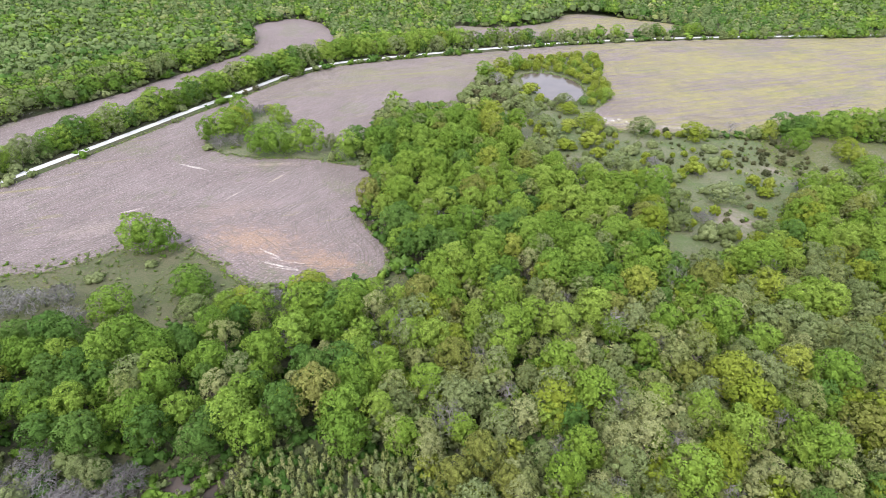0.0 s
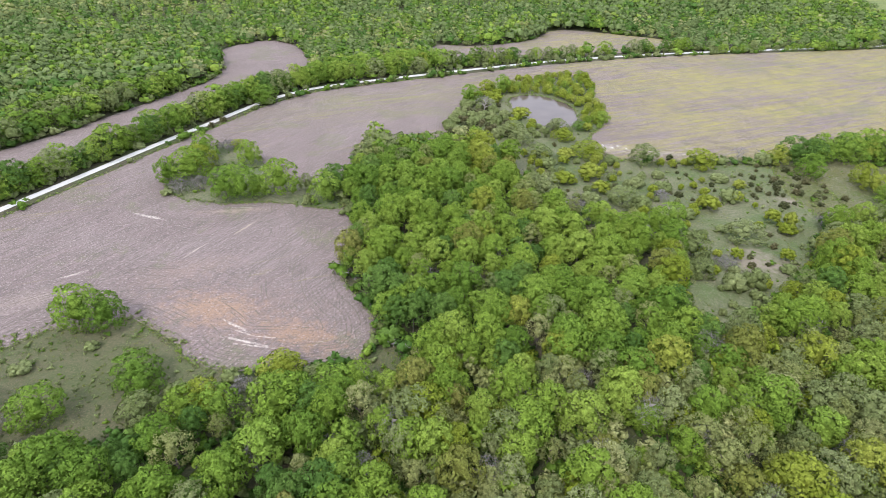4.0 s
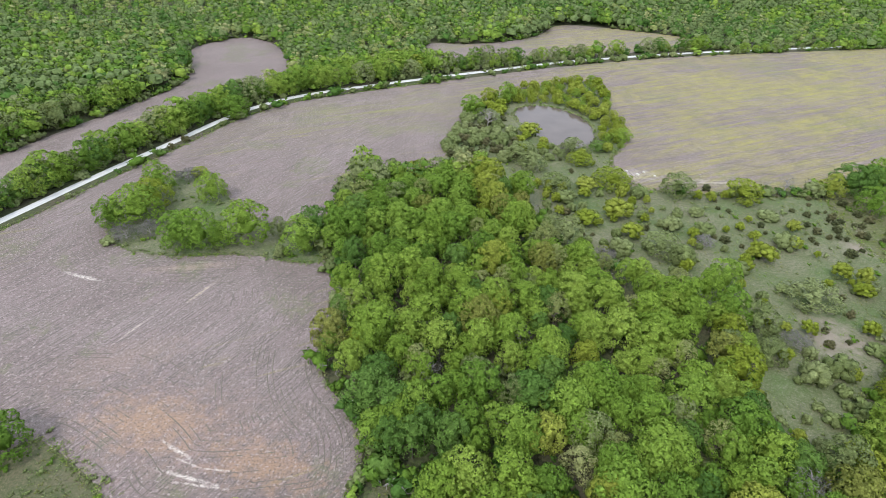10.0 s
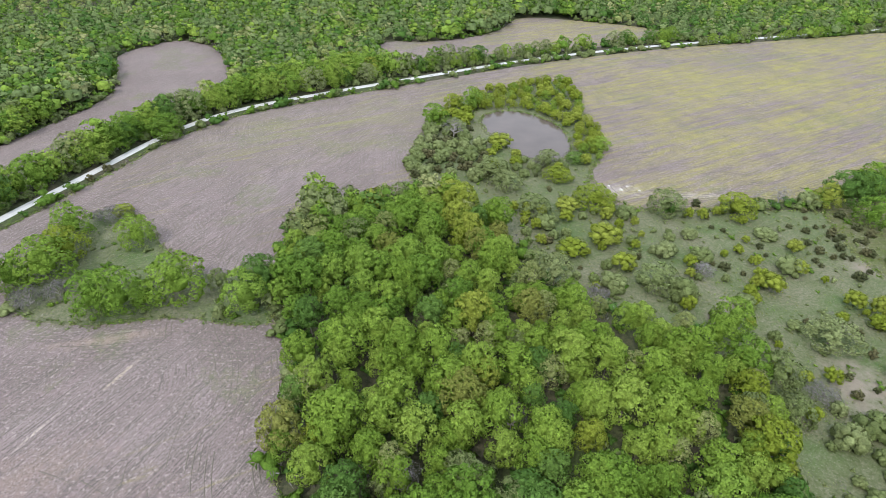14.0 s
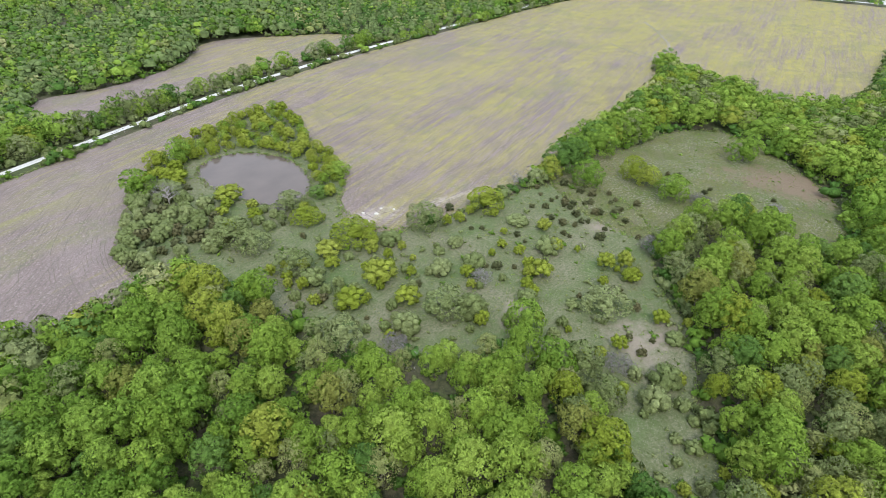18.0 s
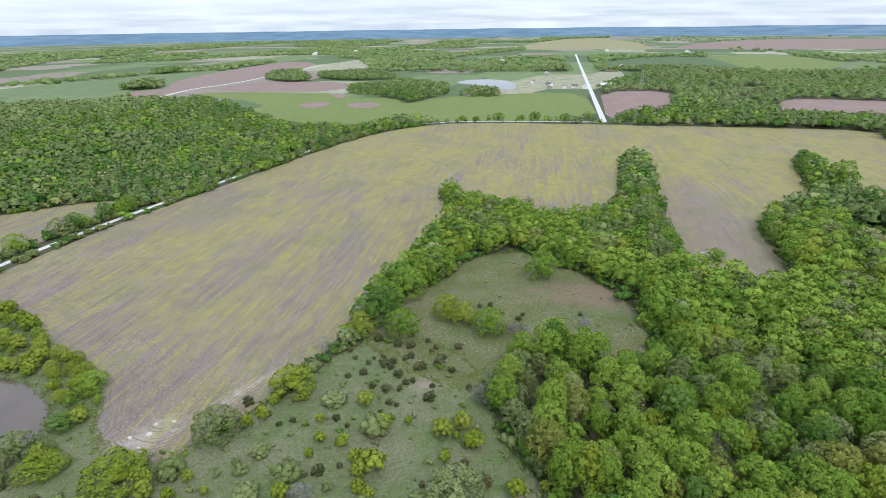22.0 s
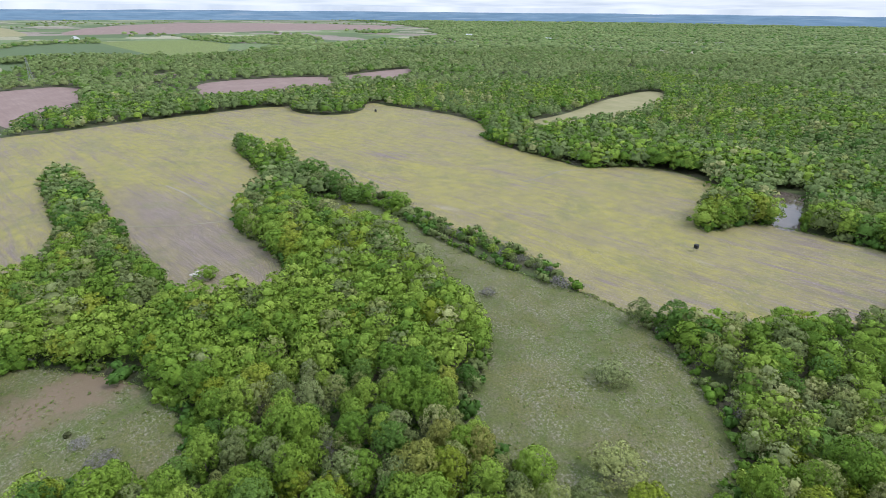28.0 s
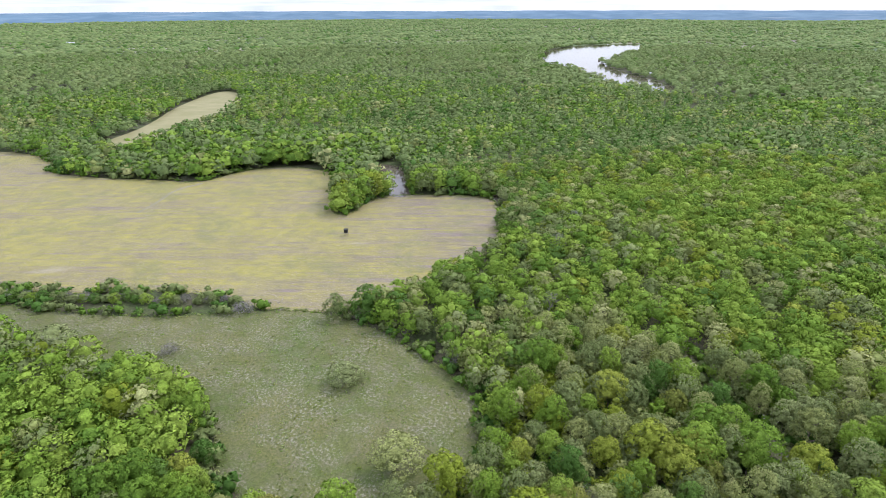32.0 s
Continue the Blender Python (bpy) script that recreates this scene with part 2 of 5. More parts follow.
def tilled_soil():
    k = Mat("tilled_soil")
    straight = k.noise(1.0, 4, 0.7, k.stretched((13, 0.5, 1), 22), 0.5)
    across = k.noise(1.0, 4, 0.7, k.stretched((8, 0.5, 1), 97), 1.0)
    slant = k.noise(1.0, 4, 0.7, k.stretched((16, 0.42, 1), 56), 0.6)
    place = k.n.new("ShaderNodeSeparateXYZ")
    k.l.new(k.geo.outputs["Position"], place.inputs[0])

    def eastward(x0, x1, v0, v1):
        q = k.n.new("ShaderNodeMapRange")
        k.l.new(place.outputs["X"], q.inputs["Value"])
        for nm, v in (("From Min", x0), ("From Max", x1), ("To Min", v0), ("To Max", v1)):
            q.inputs[nm].default_value = v
        return q.outputs[0]

    turned = k.mix(k.ramp(k.noise(55, 2), (0.36, 0.0), (0.42, 1.0)), across, slant)
    rows = k.mix(eastward(-30, 40, 0, 1), turned, straight)
    wide = k.noise(34, 5, 0.6, None, 0.4)
    patch = k.noise(8, 6, 0.65)
    clod = k.noise(0.6, 5, 0.75)
    fleck = k.noise(2.2, 5, 0.7)
    soil = k.ramp(wide, (0.3, (0.190, 0.144, 0.134)), (0.5, (0.236, 0.182, 0.170)), (0.72, (0.285, 0.228, 0.214)))
    soil = k.mix(k.ramp(patch, (0.45, 0.0), (0.72, 0.65)), soil, (0.215, 0.182, 0.155))
    soil = k.mix(k.ramp(rows, (0.47, 0.0), (0.58, 0.85)), soil, (0.130, 0.112, 0.094))
    soil = k.mix(k.ramp(fleck, (0.58, 0.0), (0.72, 0.5)), soil, (0.36, 0.31, 0.27))
    # sandy and washed-out stains
    broken = k.ramp(k.noise(1.1, 4, 0.7), (0.40, 0.35), (0.50, 1.0))
    for x, y, rx, ry, turn, col, amount in (
            (-50, 131, 30, 14, -15, (0.29, 0.205, 0.165), 0.5), (-57, 133, 15, 8, -12, (0.35, 0.228, 0.145), 0.75), (-33, 123, 14, 6, -20, (0.34, 0.218, 0.135), 0.72),
            (-70, 150, 18, 7, 25, (0.27, 0.20, 0.165), 0.6), (-105, 137, 14, 5, 20, (0.33, 0.27, 0.225), 0.6),
            (-92.5, 180, 6.5, 0.8, -20, (0.60, 0.54, 0.46), 1.0), (-46, 121, 7.5, 0.5, -17, (0.60, 0.53, 0.45), 1.0), (-43, 119.3, 6, 0.3, -10, (0.58, 0.50, 0.43), 0.9), (-41, 122.3, 4.5, 0.25, -8, (0.56, 0.48, 0.41), 0.9),
            (-49.5, 126.5, 4.2, 0.5, -31, (0.60, 0.53, 0.45), 1.0), (-47, 124, 3.5, 0.25, -24, (0.56, 0.48, 0.41), 0.9), (-71, 160, 5, 0.4, 62, (0.52, 0.44, 0.36), 0.9),
            (-100, 148, 5, 0.7, 35, (0.54, 0.47, 0.40), 0.9), (-64, 186, 4, 0.3, 4, (0.54, 0.47, 0.40), 0.8), (-60, 173, 6, 0.6, 60, (0.46, 0.38, 0.28), 0.8),
            (-66, 184, 14, 2.2, 6, (0.36, 0.28, 0.21), 0.6), (76, 238, 11, 6, -10, (0.42, 0.37, 0.33), 0.8), (99, 232, 14, 2.6, -8, (0.46, 0.40, 0.36), 0.8),
            (290, 19, 10, 4, 40, (0.38, 0.33, 0.28), 0.9), (192, -46, 7, 3, 10, (0.36, 0.31, 0.25), 0.8), (187, 17, 8, 3, 30, (0.34, 0.27, 0.23), 0.8),
            (319, -75, 8, 4, 60, (0.36, 0.31, 0.27), 0.8), (150, 70, 14, 3, 0, (0.3, 0.25, 0.2), 0.6)):
        here = k.math("MULTIPLY", k.spot(x * 4 / 3, y * 4 / 3, rx * 4 / 3, ry * 4 / 3, turn, 0.9, 0.6, 3.0 if ry > 2 else 1.4), amount)
        if col[0] > 0.5:
            here = k.math("MULTIPLY", here, broken)
        soil = k.mix(here, soil, col)
    # young weeds in streaks along the rows, thickest on the eastern land
    streak = k.noise(1.0, 6, 0.66, k.stretched((44, 3.4, 1), 21), 0.8)
    broad = k.noise(1.0, 4, 0.55, k.stretched((110, 45, 1), 21), 0.6)
    weed = k.math("SUBTRACT", k.math("ADD", k.math("MULTIPLY", streak, 0.98), k.math("MULTIPLY", broad, 0.50)), 0.15)
    weed = k.math("SUBTRACT", k.math("ADD", weed, eastward(140, 500, 0.01, 0.13)), eastward(-60, 110, 0.24, 0.02))
    weed = k.math("ADD", weed, k.math("MULTIPLY", k.spot(250 * 4 / 3, -45 * 4 / 3, 190, 120, 10, 1.0, 0.2, 30), 0.10))
    weed = k.ramp(weed, (0.49, 0.0), (0.64, 0.46), (0.80, 0.80))
    for x, y, rx, ry, turn in ((285, 130, 75, 34, 25), (345, 150, 60, 22, 20)):
        weed = k.math("MULTIPLY", weed, k.ramp(k.spot(x * 4 / 3, y * 4 / 3, rx * 4 / 3, ry * 4 / 3, turn, 0.8, 0.2, 20), (0.0, 1.0), (1.0, 0.25)))
    soil = k.mix(weed, soil, k.ramp(patch, (0.32, (0.215, 0.21, 0.055)), (0.5, (0.30, 0.28, 0.05)), (0.68, (0.39, 0.345, 0.045))))
    haze_green = k.ramp(k.math("MULTIPLY", k.noise(3, 5, 0.7), k.ramp(k.noise(40, 4), (0.44, 0.0), (0.60, 1.0))), (0.38, 0.0), (0.62, 0.5))
    soil = k.mix(haze_green, soil, (0.14, 0.165, 0.06))
    flush = k.math("MULTIPLY", k.spot(-20 * 4 / 3, 300 * 4 / 3, 120, 44, 22, 1.0, 0.5, 16), k.ramp(streak, (0.40, 0.0), (0.60, 0.75)))
    soil = k.mix(flush, soil, (0.225, 0.22, 0.085))
    speck = k.noise(0.55, 4, 0.8)
    soil = k.mix(k.ramp(speck, (0.38, 0.85), (0.48, 0.0)), soil, (0.092, 0.080, 0.066))
    soil = k.mix(k.ramp(k.noise(0.9, 3, 0.8), (0.55, 0.0), (0.64, 0.7)), soil, (0.42, 0.35, 0.315))
    k.colour(soil).bump(k.math("ADD", k.math("MULTIPLY", rows, 0.6), k.math("MULTIPLY", clod, 0.7)), 0.26, 0.7)
    return k


def bare_soil(name, a, b):
    k = Mat(name)
    v, w = k.noise(30, 5, 0.6), k.noise(1, 4, 0.6, k.stretched((40, 3, 1), 19))
    k.colour(k.mix(k.ramp(w, (0.4, 0.0), (0.7, 0.5)), k.ramp(v, (0.35, a), (0.65, b)), tuple(c * 0.8 for c in a)))
    return k.m


def scrub_material():
    """Rough grass: green flushes, straw-coloured tussocks and a bare pinkish scald."""
    k = Mat("scrub_grass")
    big, mid, small, fine = k.noise(20, 5, 0.6), k.noise(3.2, 6, 0.7), k.noise(0.9, 5, 0.75), k.noise(0.35, 3, 0.7)
    v = k.ramp(big, (0.36, (0.098, 0.152, 0.046)), (0.52, (0.150, 0.165, 0.080)), (0.66, (0.200, 0.190, 0.120)))
    v = k.mix(k.ramp(mid, (0.48, 0.0), (0.66, 0.65)), v, (0.215, 0.205, 0.135))
    v = k.mix(k.ramp(small, (0.42, 0.0), (0.62, 0.85)), v, (0.075, 0.098, 0.034))
    v = k.mix(k.ramp(fine, (0.58, 0.0), (0.70, 0.7)), v, (0.36, 0.345, 0.28))
    for x, y, rx, ry, turn in ((93, 153, 12, 8, 60), (101, 150, 7, 5, 0), (78, 178, 8, 4, 30), (128, 190, 8, 5, 0)):
        v = k.mix(k.math("MULTIPLY", k.spot(x * 4 / 3, y * 4 / 3, rx * 4 / 3, ry * 4 / 3, turn, 0.8, 0.5, 3.5), 0.7), v, (0.30, 0.245, 0.20))
    k.colour(v).bump(k.math("ADD", small, mid), 0.5)
    return k.m


def meadow_material():
    """Spring meadow with drifts of small white flowers and a few dull pink ones."""
    k = Mat("meadow_grass")
    big, mid, small = k.noise(30, 5, 0.6), k.noise(5, 5, 0.65), k.noise(0.9, 5, 0.75)
    v = k.ramp(big, (0.38, (0.098, 0.132, 0.034)), (0.62, (0.156, 0.152, 0.056)))
    v = k.mix(k.ramp(mid, (0.44, 0.0), (0.64, 0.75)), v, (0.158, 0.142, 0.090))
    v = k.mix(k.ramp(small, (0.42, 0.0), (0.60, 0.8)), v, (0.070, 0.085, 0.026))
    drift = k.ramp(k.noise(14, 4, 0.6), (0.40, 0.0), (0.58, 1.0))
    dots = k.ramp(k.noise(1.0, 3, 0.8), (0.52, 0.0), (0.61, 1.0))
    v = k.mix(k.math("MULTIPLY", k.math("MULTIPLY", dots, drift), 0.38), v, (0.46, 0.43, 0.38))
    v = k.mix(k.math("MULTIPLY", k.ramp(k.noise(0.5, 3, 0.8), (0.58, 0.0), (0.66, 0.7)), k.ramp(k.noise(9, 3), (0.5, 0.0), (0.62, 1.0))), v, (0.30, 0.22, 0.22))
    v = k.mix(k.math("MULTIPLY", k.spot(203 * 4 / 3, 160 * 4 / 3, 18, 48, 22, 0.6, 0.4, 7), 0.85), v, (0.195, 0.142, 0.10))
    k.colour(v).bump(k.math("ADD", small, mid), 0.4)
    return k.m


def pasture(name, a, b, c):
    k = Mat(name)
    big, mid, small = k.noise(26, 5, 0.6), k.noise(4, 5, 0.65), k.noise(0.7, 5, 0.7)
    v = k.ramp(big, (0.35, a), (0.65, b))
    v = k.mix(k.ramp(mid, (0.45, 0.0), (0.7, 0.75)), v, c)
    fine = k.noise(0.4, 4, 0.75)
    v = k.mix(k.ramp(small, (0.42, 0.0), (0.62, 0.7)), v, (0.05, 0.070, 0.024))
    v = k.mix(k.ramp(fine, (0.54, 0.0), (0.68, 0.6)), v, tuple(min(0.4, 1.9 * q) for q in b))
    k.colour(v).bump(k.math("ADD", small, fine), 0.4)
    return k.m


def farmland():
    """Far country: a patchwork of woods, pasture and ploughed land."""
    k = Mat("far_farmland")
    q = k.n.new("ShaderNodeTexVoronoi")
    q.distance = "CHEBYCHEV"
    q.inputs["Scale"].default_value = 1.0
    q.inputs["Randomness"].default_value = 0.8
    k.l.new(k.stretched((520, 190, 1), 19), q.inputs["Vector"])
    pick = k.n.new("ShaderNodeSeparateColor")
    k.l.new(q.outputs["Color"], pick.inputs[0])
    ramp = k.ramp(pick.outputs[0], (0.0, (0.095, 0.14, 0.06)), (0.40, (0.11, 0.155, 0.065)), (0.42, (0.17, 0.225, 0.095)), (0.66, (0.15, 0.20, 0.09)),
                  (0.68, (0.27, 0.21, 0.19)), (0.86, (0.30, 0.24, 0.215)), (0.88, (0.34, 0.32, 0.22)), (1.0, (0.38, 0.36, 0.26)))
    k.colour(k.mix(k.ramp(k.noise(24, 5, 0.7), (0.4, 0.0), (0.65, 0.5)), ramp, (0.07, 0.105, 0.04)))
    return k.m


def gravel_material():
    k = Mat("white_gravel")
    v = k.noise(0.4, 6, 0.7)
    w = k.noise(1, 4, 0.6, k.stretched((12, 0.9, 1), 60))
    k.colour(k.mix(k.ramp(w, (0.4, 0.0), (0.7, 0.6)), k.ramp(v, (0.3, (0.52, 0.52, 0.50)), (0.7, (0.68, 0.68, 0.66))), (0.46, 0.44, 0.40)))
    k.bump(v, 0.03)
    return k.m


def water_material(name, col):
    k = Mat(name, 0.08)
    k.b.inputs["Specular IOR Level"].default_value = 0.34
    k.colour(k.ramp(k.noise(14, 3), (0.3, col), (0.7, tuple(c * 1.25 for c in col))))
    k.bump(k.noise(1.2, 3), 0.02, 0.25)
    return k.m


PALE_BARK = Mat("weathered_wood").colour((0.34, 0.31, 0.28)).m
FARLAND = farmland()
BARK, FLOOR, GRAVEL = bark_material(), woodland_floor(), gravel_material()
SOIL = tilled_soil().m
MEADOW, SCRUB = meadow_material(), scrub_material()
BROWN = bare_soil("far_bare_soil", (0.235, 0.165, 0.145), (0.28, 0.205, 0.18))
STUBBLE = bare_soil("pale_stubble", (0.25, 0.235, 0.115), (0.31, 0.28, 0.155))
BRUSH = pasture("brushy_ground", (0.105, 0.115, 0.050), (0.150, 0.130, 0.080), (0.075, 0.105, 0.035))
GREEN = pasture("green_pasture", (0.17, 0.215, 0.06), (0.20, 0.245, 0.07), (0.185, 0.225, 0.075))
WATER = water_material("muddy_water", (0.098, 0.078, 0.066))


# ---------------------------------------------------------------- plan
K = 4 / 3  # one step of the plan, in metres


def smooth(points, rounds=2, closed=True):
    """Chaikin's rounding of an outline."""
    p = np.array(points, float)
    for _ in range(rounds):
        q = np.roll(p, -1, 0)
        if not closed:
            a, b = p[:-1], p[1:]
            mid = np.stack([a * 0.75 + b * 0.25, a * 0.25 + b * 0.75], 1).reshape(-1, 2)
            p = np.vstack([p[:1], mid, p[-1:]])
        else:
            p = np.stack([p * 0.75 + q * 0.25, p * 0.25 + q * 0.75], 1).reshape(-1, 2)
    return p


def forward(outline, drop=0.105):
    """Brings the side of a far outline that faces the camera's country nearer, so that it is open over the tops of the trees before it."""
    p = np.array(outline, float)
    q = np.roll(p, -1, 0)
    turn = np.sign((p[:, 0] * q[:, 1] - q[:, 0] * p[:, 1]).sum())
    run = np.roll(p, -1, 0) - np.roll(p, 1, 0)
    out = np.stack([run[:, 1], -run[:, 0]], 1) * turn
    home = np.array((70.0, 130.0)) - p
    near = (out * home).sum(1) > 0
    p[near] += home[near] * drop
    return p


def inside(xy, outline):
    """Which of the points lie within an outline."""
    x, y = xy[:, 0], xy[:, 1]
    hit = np.zeros(len(xy), bool)
    a = np.asarray(outline, float)
    b = np.roll(a, -1, 0)
    for (x0, y0), (x1, y1) in zip(a, b):
        if y0 != y1:
            hit ^= ((y0 > y) != (y1 > y)) & (x < (x1 - x0) * (y - y0) / (y1 - y0) + x0)
    return hit


def mesh_object(name, verts, faces, material, parent=None, smooth_faces=False):
    me = bpy.data.meshes.new(name)
    me.from_pydata([tuple(v) for v in verts], [], faces)
    me.materials.append(material)
    if smooth_faces:
        me.polygons.foreach_set("use_smooth", np.ones(len(me.polygons), bool))
    me.update()
    ob = new(name, me)
    ob.parent = parent
    return ob


def rise(r):
    """How far the land has swollen up at a distance, in metres."""
    return 30 * (max(0.0, r - 2600) / 2350) ** 1.5


def sheet(name, outline, z, material, thick=0.4):
    """A flat piece of ground with a given outline, in plan steps, its top at z."""
    bm = bmesh.new()
    top = [bm.verts.new((x * K, y * K, z)) for x, y in outline]
    face = bm.faces.new(top)
    if face.calc_area() and face.normal.z < 0:
        face.normal_flip()
    bm.normal_update()
    if face.normal.z < 0:
        bmesh.ops.reverse_faces(bm, faces=[face])
    bmesh.ops.triangulate(bm, faces=bm.faces[:])
    for v in bm.verts:
        v.co.z += 1.06 * rise(math.hypot(v.co.x - 60, v.co.y - 100))
    me = bpy.data.meshes.new(name)
    bm.to_mesh(me)
    bm.free()
    me.materials.append(material)
    return new(name, me)


def ribbon(name, line, width, z, material):
    p = smooth(line, 2, False) * K
    d = np.gradient(p, axis=0)
    d /= np.linalg.norm(d, axis=1)[:, None]
    s = np.stack([-d[:, 1], d[:, 0]], 1) * width / 2
    v, f = [], []
    for i in range(len(p)):
        for k, h in ((1.06, z - 0.1), (1, z), (0, z + 0.06), (-1, z), (-1.06, z - 0.1)):
            v.append((*(p[i] + s[i] * k), h + 1.15 * rise(math.hypot(p[i][0] - 60, p[i][1] - 100)) + (0.9 if math.hypot(p[i][0] - 60, p[i][1] - 100) > 2350 else 0)))
    for i in range(len(p) - 1):
        for j in range(4):
            f.append((5 * i + j, 5 * i + j + 1, 5 * i + 6 + j, 5 * i + 5 + j))
    return mesh_object(name, v, f, material)


LANE = [(-420, -330), (-240, 10), (-160, 152), (-129, 212), (-116, 239), (-100, 268), (-88, 292), (-76, 309), (-58, 324), (-15, 343), (46, 368), (81, 382),
        (136, 397), (183, 407), (246, 417), (362, 436), (440, 436), (492, 416), (525, 375), (573, 262)]
HIGHWAY = [(573, 262), (821, 347), (1167, 466), (1804, 684)]

LOBE = [(-150, 100), (-118, 113), (-109, 114), (-101, 118), (-93, 127), (-82, 124), (-78, 131), (-68, 125), (-61, 120), (-57, 115), (-51, 112), (-43, 111),
        (-30, 112), (-21, 113), (-16, 116), (-15, 123), (-16, 130), (-19, 136), (-23, 140), (-26, 146), (-27, 154), (-25, 164), (-26, 175), (-29, 184),
        (-33, 190), (-32, 205), (-30, 236), (-22, 243), (-10, 238), (2, 236)]
THICKET_EDGE = [(8, 244), (6, 264), (10, 280), (18, 296), (28, 317), (47, 333), (72, 342), (91, 347), (90, 325), (85, 303), (86, 283), (81, 266), (68, 249),
                (66, 238), (71, 227), (86, 224), (103, 223), (123, 225), (134, 226), (163, 237), (192, 241), (228, 248), (253, 255), (276, 274), (297, 285)]
STRIP_EDGE = [(290, 270), (272, 250), (277, 230), (272, 205), (291, 188), (320, 183), (366, 197), (438, 212), (439, 194), (321, 163), (294, 158),
              (274, 149), (240, 140), (230, 126), (232, 106), (270, 104), (305, 120), (353, 103), (373, 92), (425, 99), (474, 102), (486, 96),
              (468, 88), (430, 83), (382, 71), (345, 59), (322, 51), (317, 36), (271, 33), (243, 16), (209, 11), (195, 14), (185, 10)]
EAST_EDGE = [(173, 8), (156, -9), (148, -27), (138, -50), (137, -75), (145, -102), (155, -126), (177, -122), (206, -111), (215, -98), (213, -76),
             (221, -73), (240, -104), (251, -134), (274, -139), (299, -137), (316, -116), (320, -90), (352, -85), (375, -78), (422, -72), (427, -85),
             (482, -104), (533, -89), (579, -61), (623, -46), (561, -20), (558, 12), (584, 38), (635, 34), (592, 165), (568, 222), (562, 252)]
ROAD_EDGE = [(515, 372), (484, 408), (436, 428), (362, 428), (246, 409), (182, 400), (136, 390), (81, 374), (46, 360), (-15, 335), (-58, 316),
             (-72, 303), (-84, 288), (-95, 264), (-111, 236), (-124, 209), (-155, 150), (-190, 90)]
TILLED = smooth(LOBE + THICKET_EDGE + STRIP_EDGE + EAST_EDGE + ROAD_EDGE, 1)

ISLAND = smooth([(-101, 212), (-95, 199), (-87, 192), (-74, 189), (-64, 189), (-52, 190), (-41, 186), (-30, 184), (-28, 202), (-38, 211), (-47, 203),
                 (-58, 212), (-66, 221), (-74, 236), (-86, 243), (-94, 236), (-99, 224)])
POND = smooth([(39, 300), (44, 309), (56, 310), (65, 303), (72, 290), (71, 274), (64, 260), (52, 262), (45, 273), (40, 288)])
SAVANNA = smooth([(30, 222), (20, 250), (24, 290), (50, 325), (86, 336), (84, 303), (80, 268), (66, 245), (75, 224), (106, 221), (132, 221), (146, 209),
                  (144, 184), (116, 164), (110, 151), (99, 141), (84, 132), (78, 122), (66, 118), (60, 124), (66, 137), (73, 147), (75, 156), (69, 166), (58, 174), (47, 183), (39, 193), (34, 207)])
THICKET = smooth(THICKET_EDGE[:14] + [(56, 236), (36, 232), (20, 236)], 1)
CLEARING = smooth([(136, 226), (154, 235), (164, 224), (188, 218), (204, 221), (222, 211), (226, 199), (218, 178), (206, 159), (189, 143), (155, 138),
                   (161, 151), (168, 164), (149, 173), (133, 174), (126, 190)])
HAYFIELD = smooth([(331, 74), (306, 46), (259, 41), (224, 31), (197, 16), (180, 8), (156, 9), (130, 19), (114, 29), (108, 41), (106, 53), (111, 63),
                   (127, 77), (155, 78), (166, 66), (180, 55), (196, 52), (210, 56), (230, 59), (250, 58), (272, 65), (300, 77), (325, 83), (343, 84)])
SOUTHWEST = smooth([(-160, 103), (-118, 119), (-101, 124), (-93, 132), (-82, 130), (-78, 134), (-66, 127), (-56, 119), (-44, 109), (-52, 104), (-60, 98), (-66, 92), (-78, 90), (-100, 92), (-140, 85)])
DRAW = smooth([(62, -14), (56, 3), (51, 13), (43, 19), (34, 26), (28, 33), (33, 36), (42, 27), (50, 21), (58, 12), (66, -8)])
LOBE_FOOT = smooth([(-68, 93), (-56, 112), (-44, 109), (-16, 111), (-11, 122), (-7, 112), (-12, 103), (-30, 99), (-50, 95)])
N_FIELD = smooth([(-205, 190), (-157, 257), (-150, 276), (-137, 302), (-123, 332), (-121, 353), (-142, 401), (-129, 423), (-115, 434), (-94, 421), (-77, 385), (-66, 341),
                  (-78, 326), (-96, 298), (-109, 273), (-126, 242), (-150, 195), (-178, 140)])
N_FIELD_FAR = smooth([(-3, 426), (35, 418), (79, 440), (97, 482), (140, 466), (186, 441), (186, 419), (124, 402), (50, 379), (3, 362)])
GREEN_FIELD = smooth([(463, 835), (526, 853), (577, 866), (619, 784), (656, 674), (610, 617), (648, 564), (591, 517), (643, 518), (697, 498), (772, 420), (804, 353), (572, 263),
                      (523, 376), (485, 445), (437, 449), (432, 509), (403, 542), (470, 665), (508, 662), (540, 755), (515, 824)], 1)
BROWN_WEST = smooth([(451, 878), (502, 878), (610, 945), (699, 944), (940, 1050), (1185, 1188), (1200, 1347), (854, 1192), (679, 1094), (586, 980), (517, 989)], 1)
BROWN_MIDDLE = smooth([(597, 887), (686, 929), (735, 908), (800, 761), (667, 683), (608, 825)], 1)
ROAD_WEST = [(438, 857), (502, 878), (605, 938), (699, 944), (940, 1050), (1119, 1120)]
FAR_BROWN = smooth([(2220, 485), (2800, 420), (3150, 142), (3150, -149), (3000, -571), (2700, -850), (2420, -740), (2440, -281), (2330, -68), (2260, 300)], 1)
FAR_OPEN = smooth([(1700, 620), (1880, 300), (2080, -100), (2250, -760), (3400, -960), (3500, 420), (2950, 900), (2100, 760)], 1)
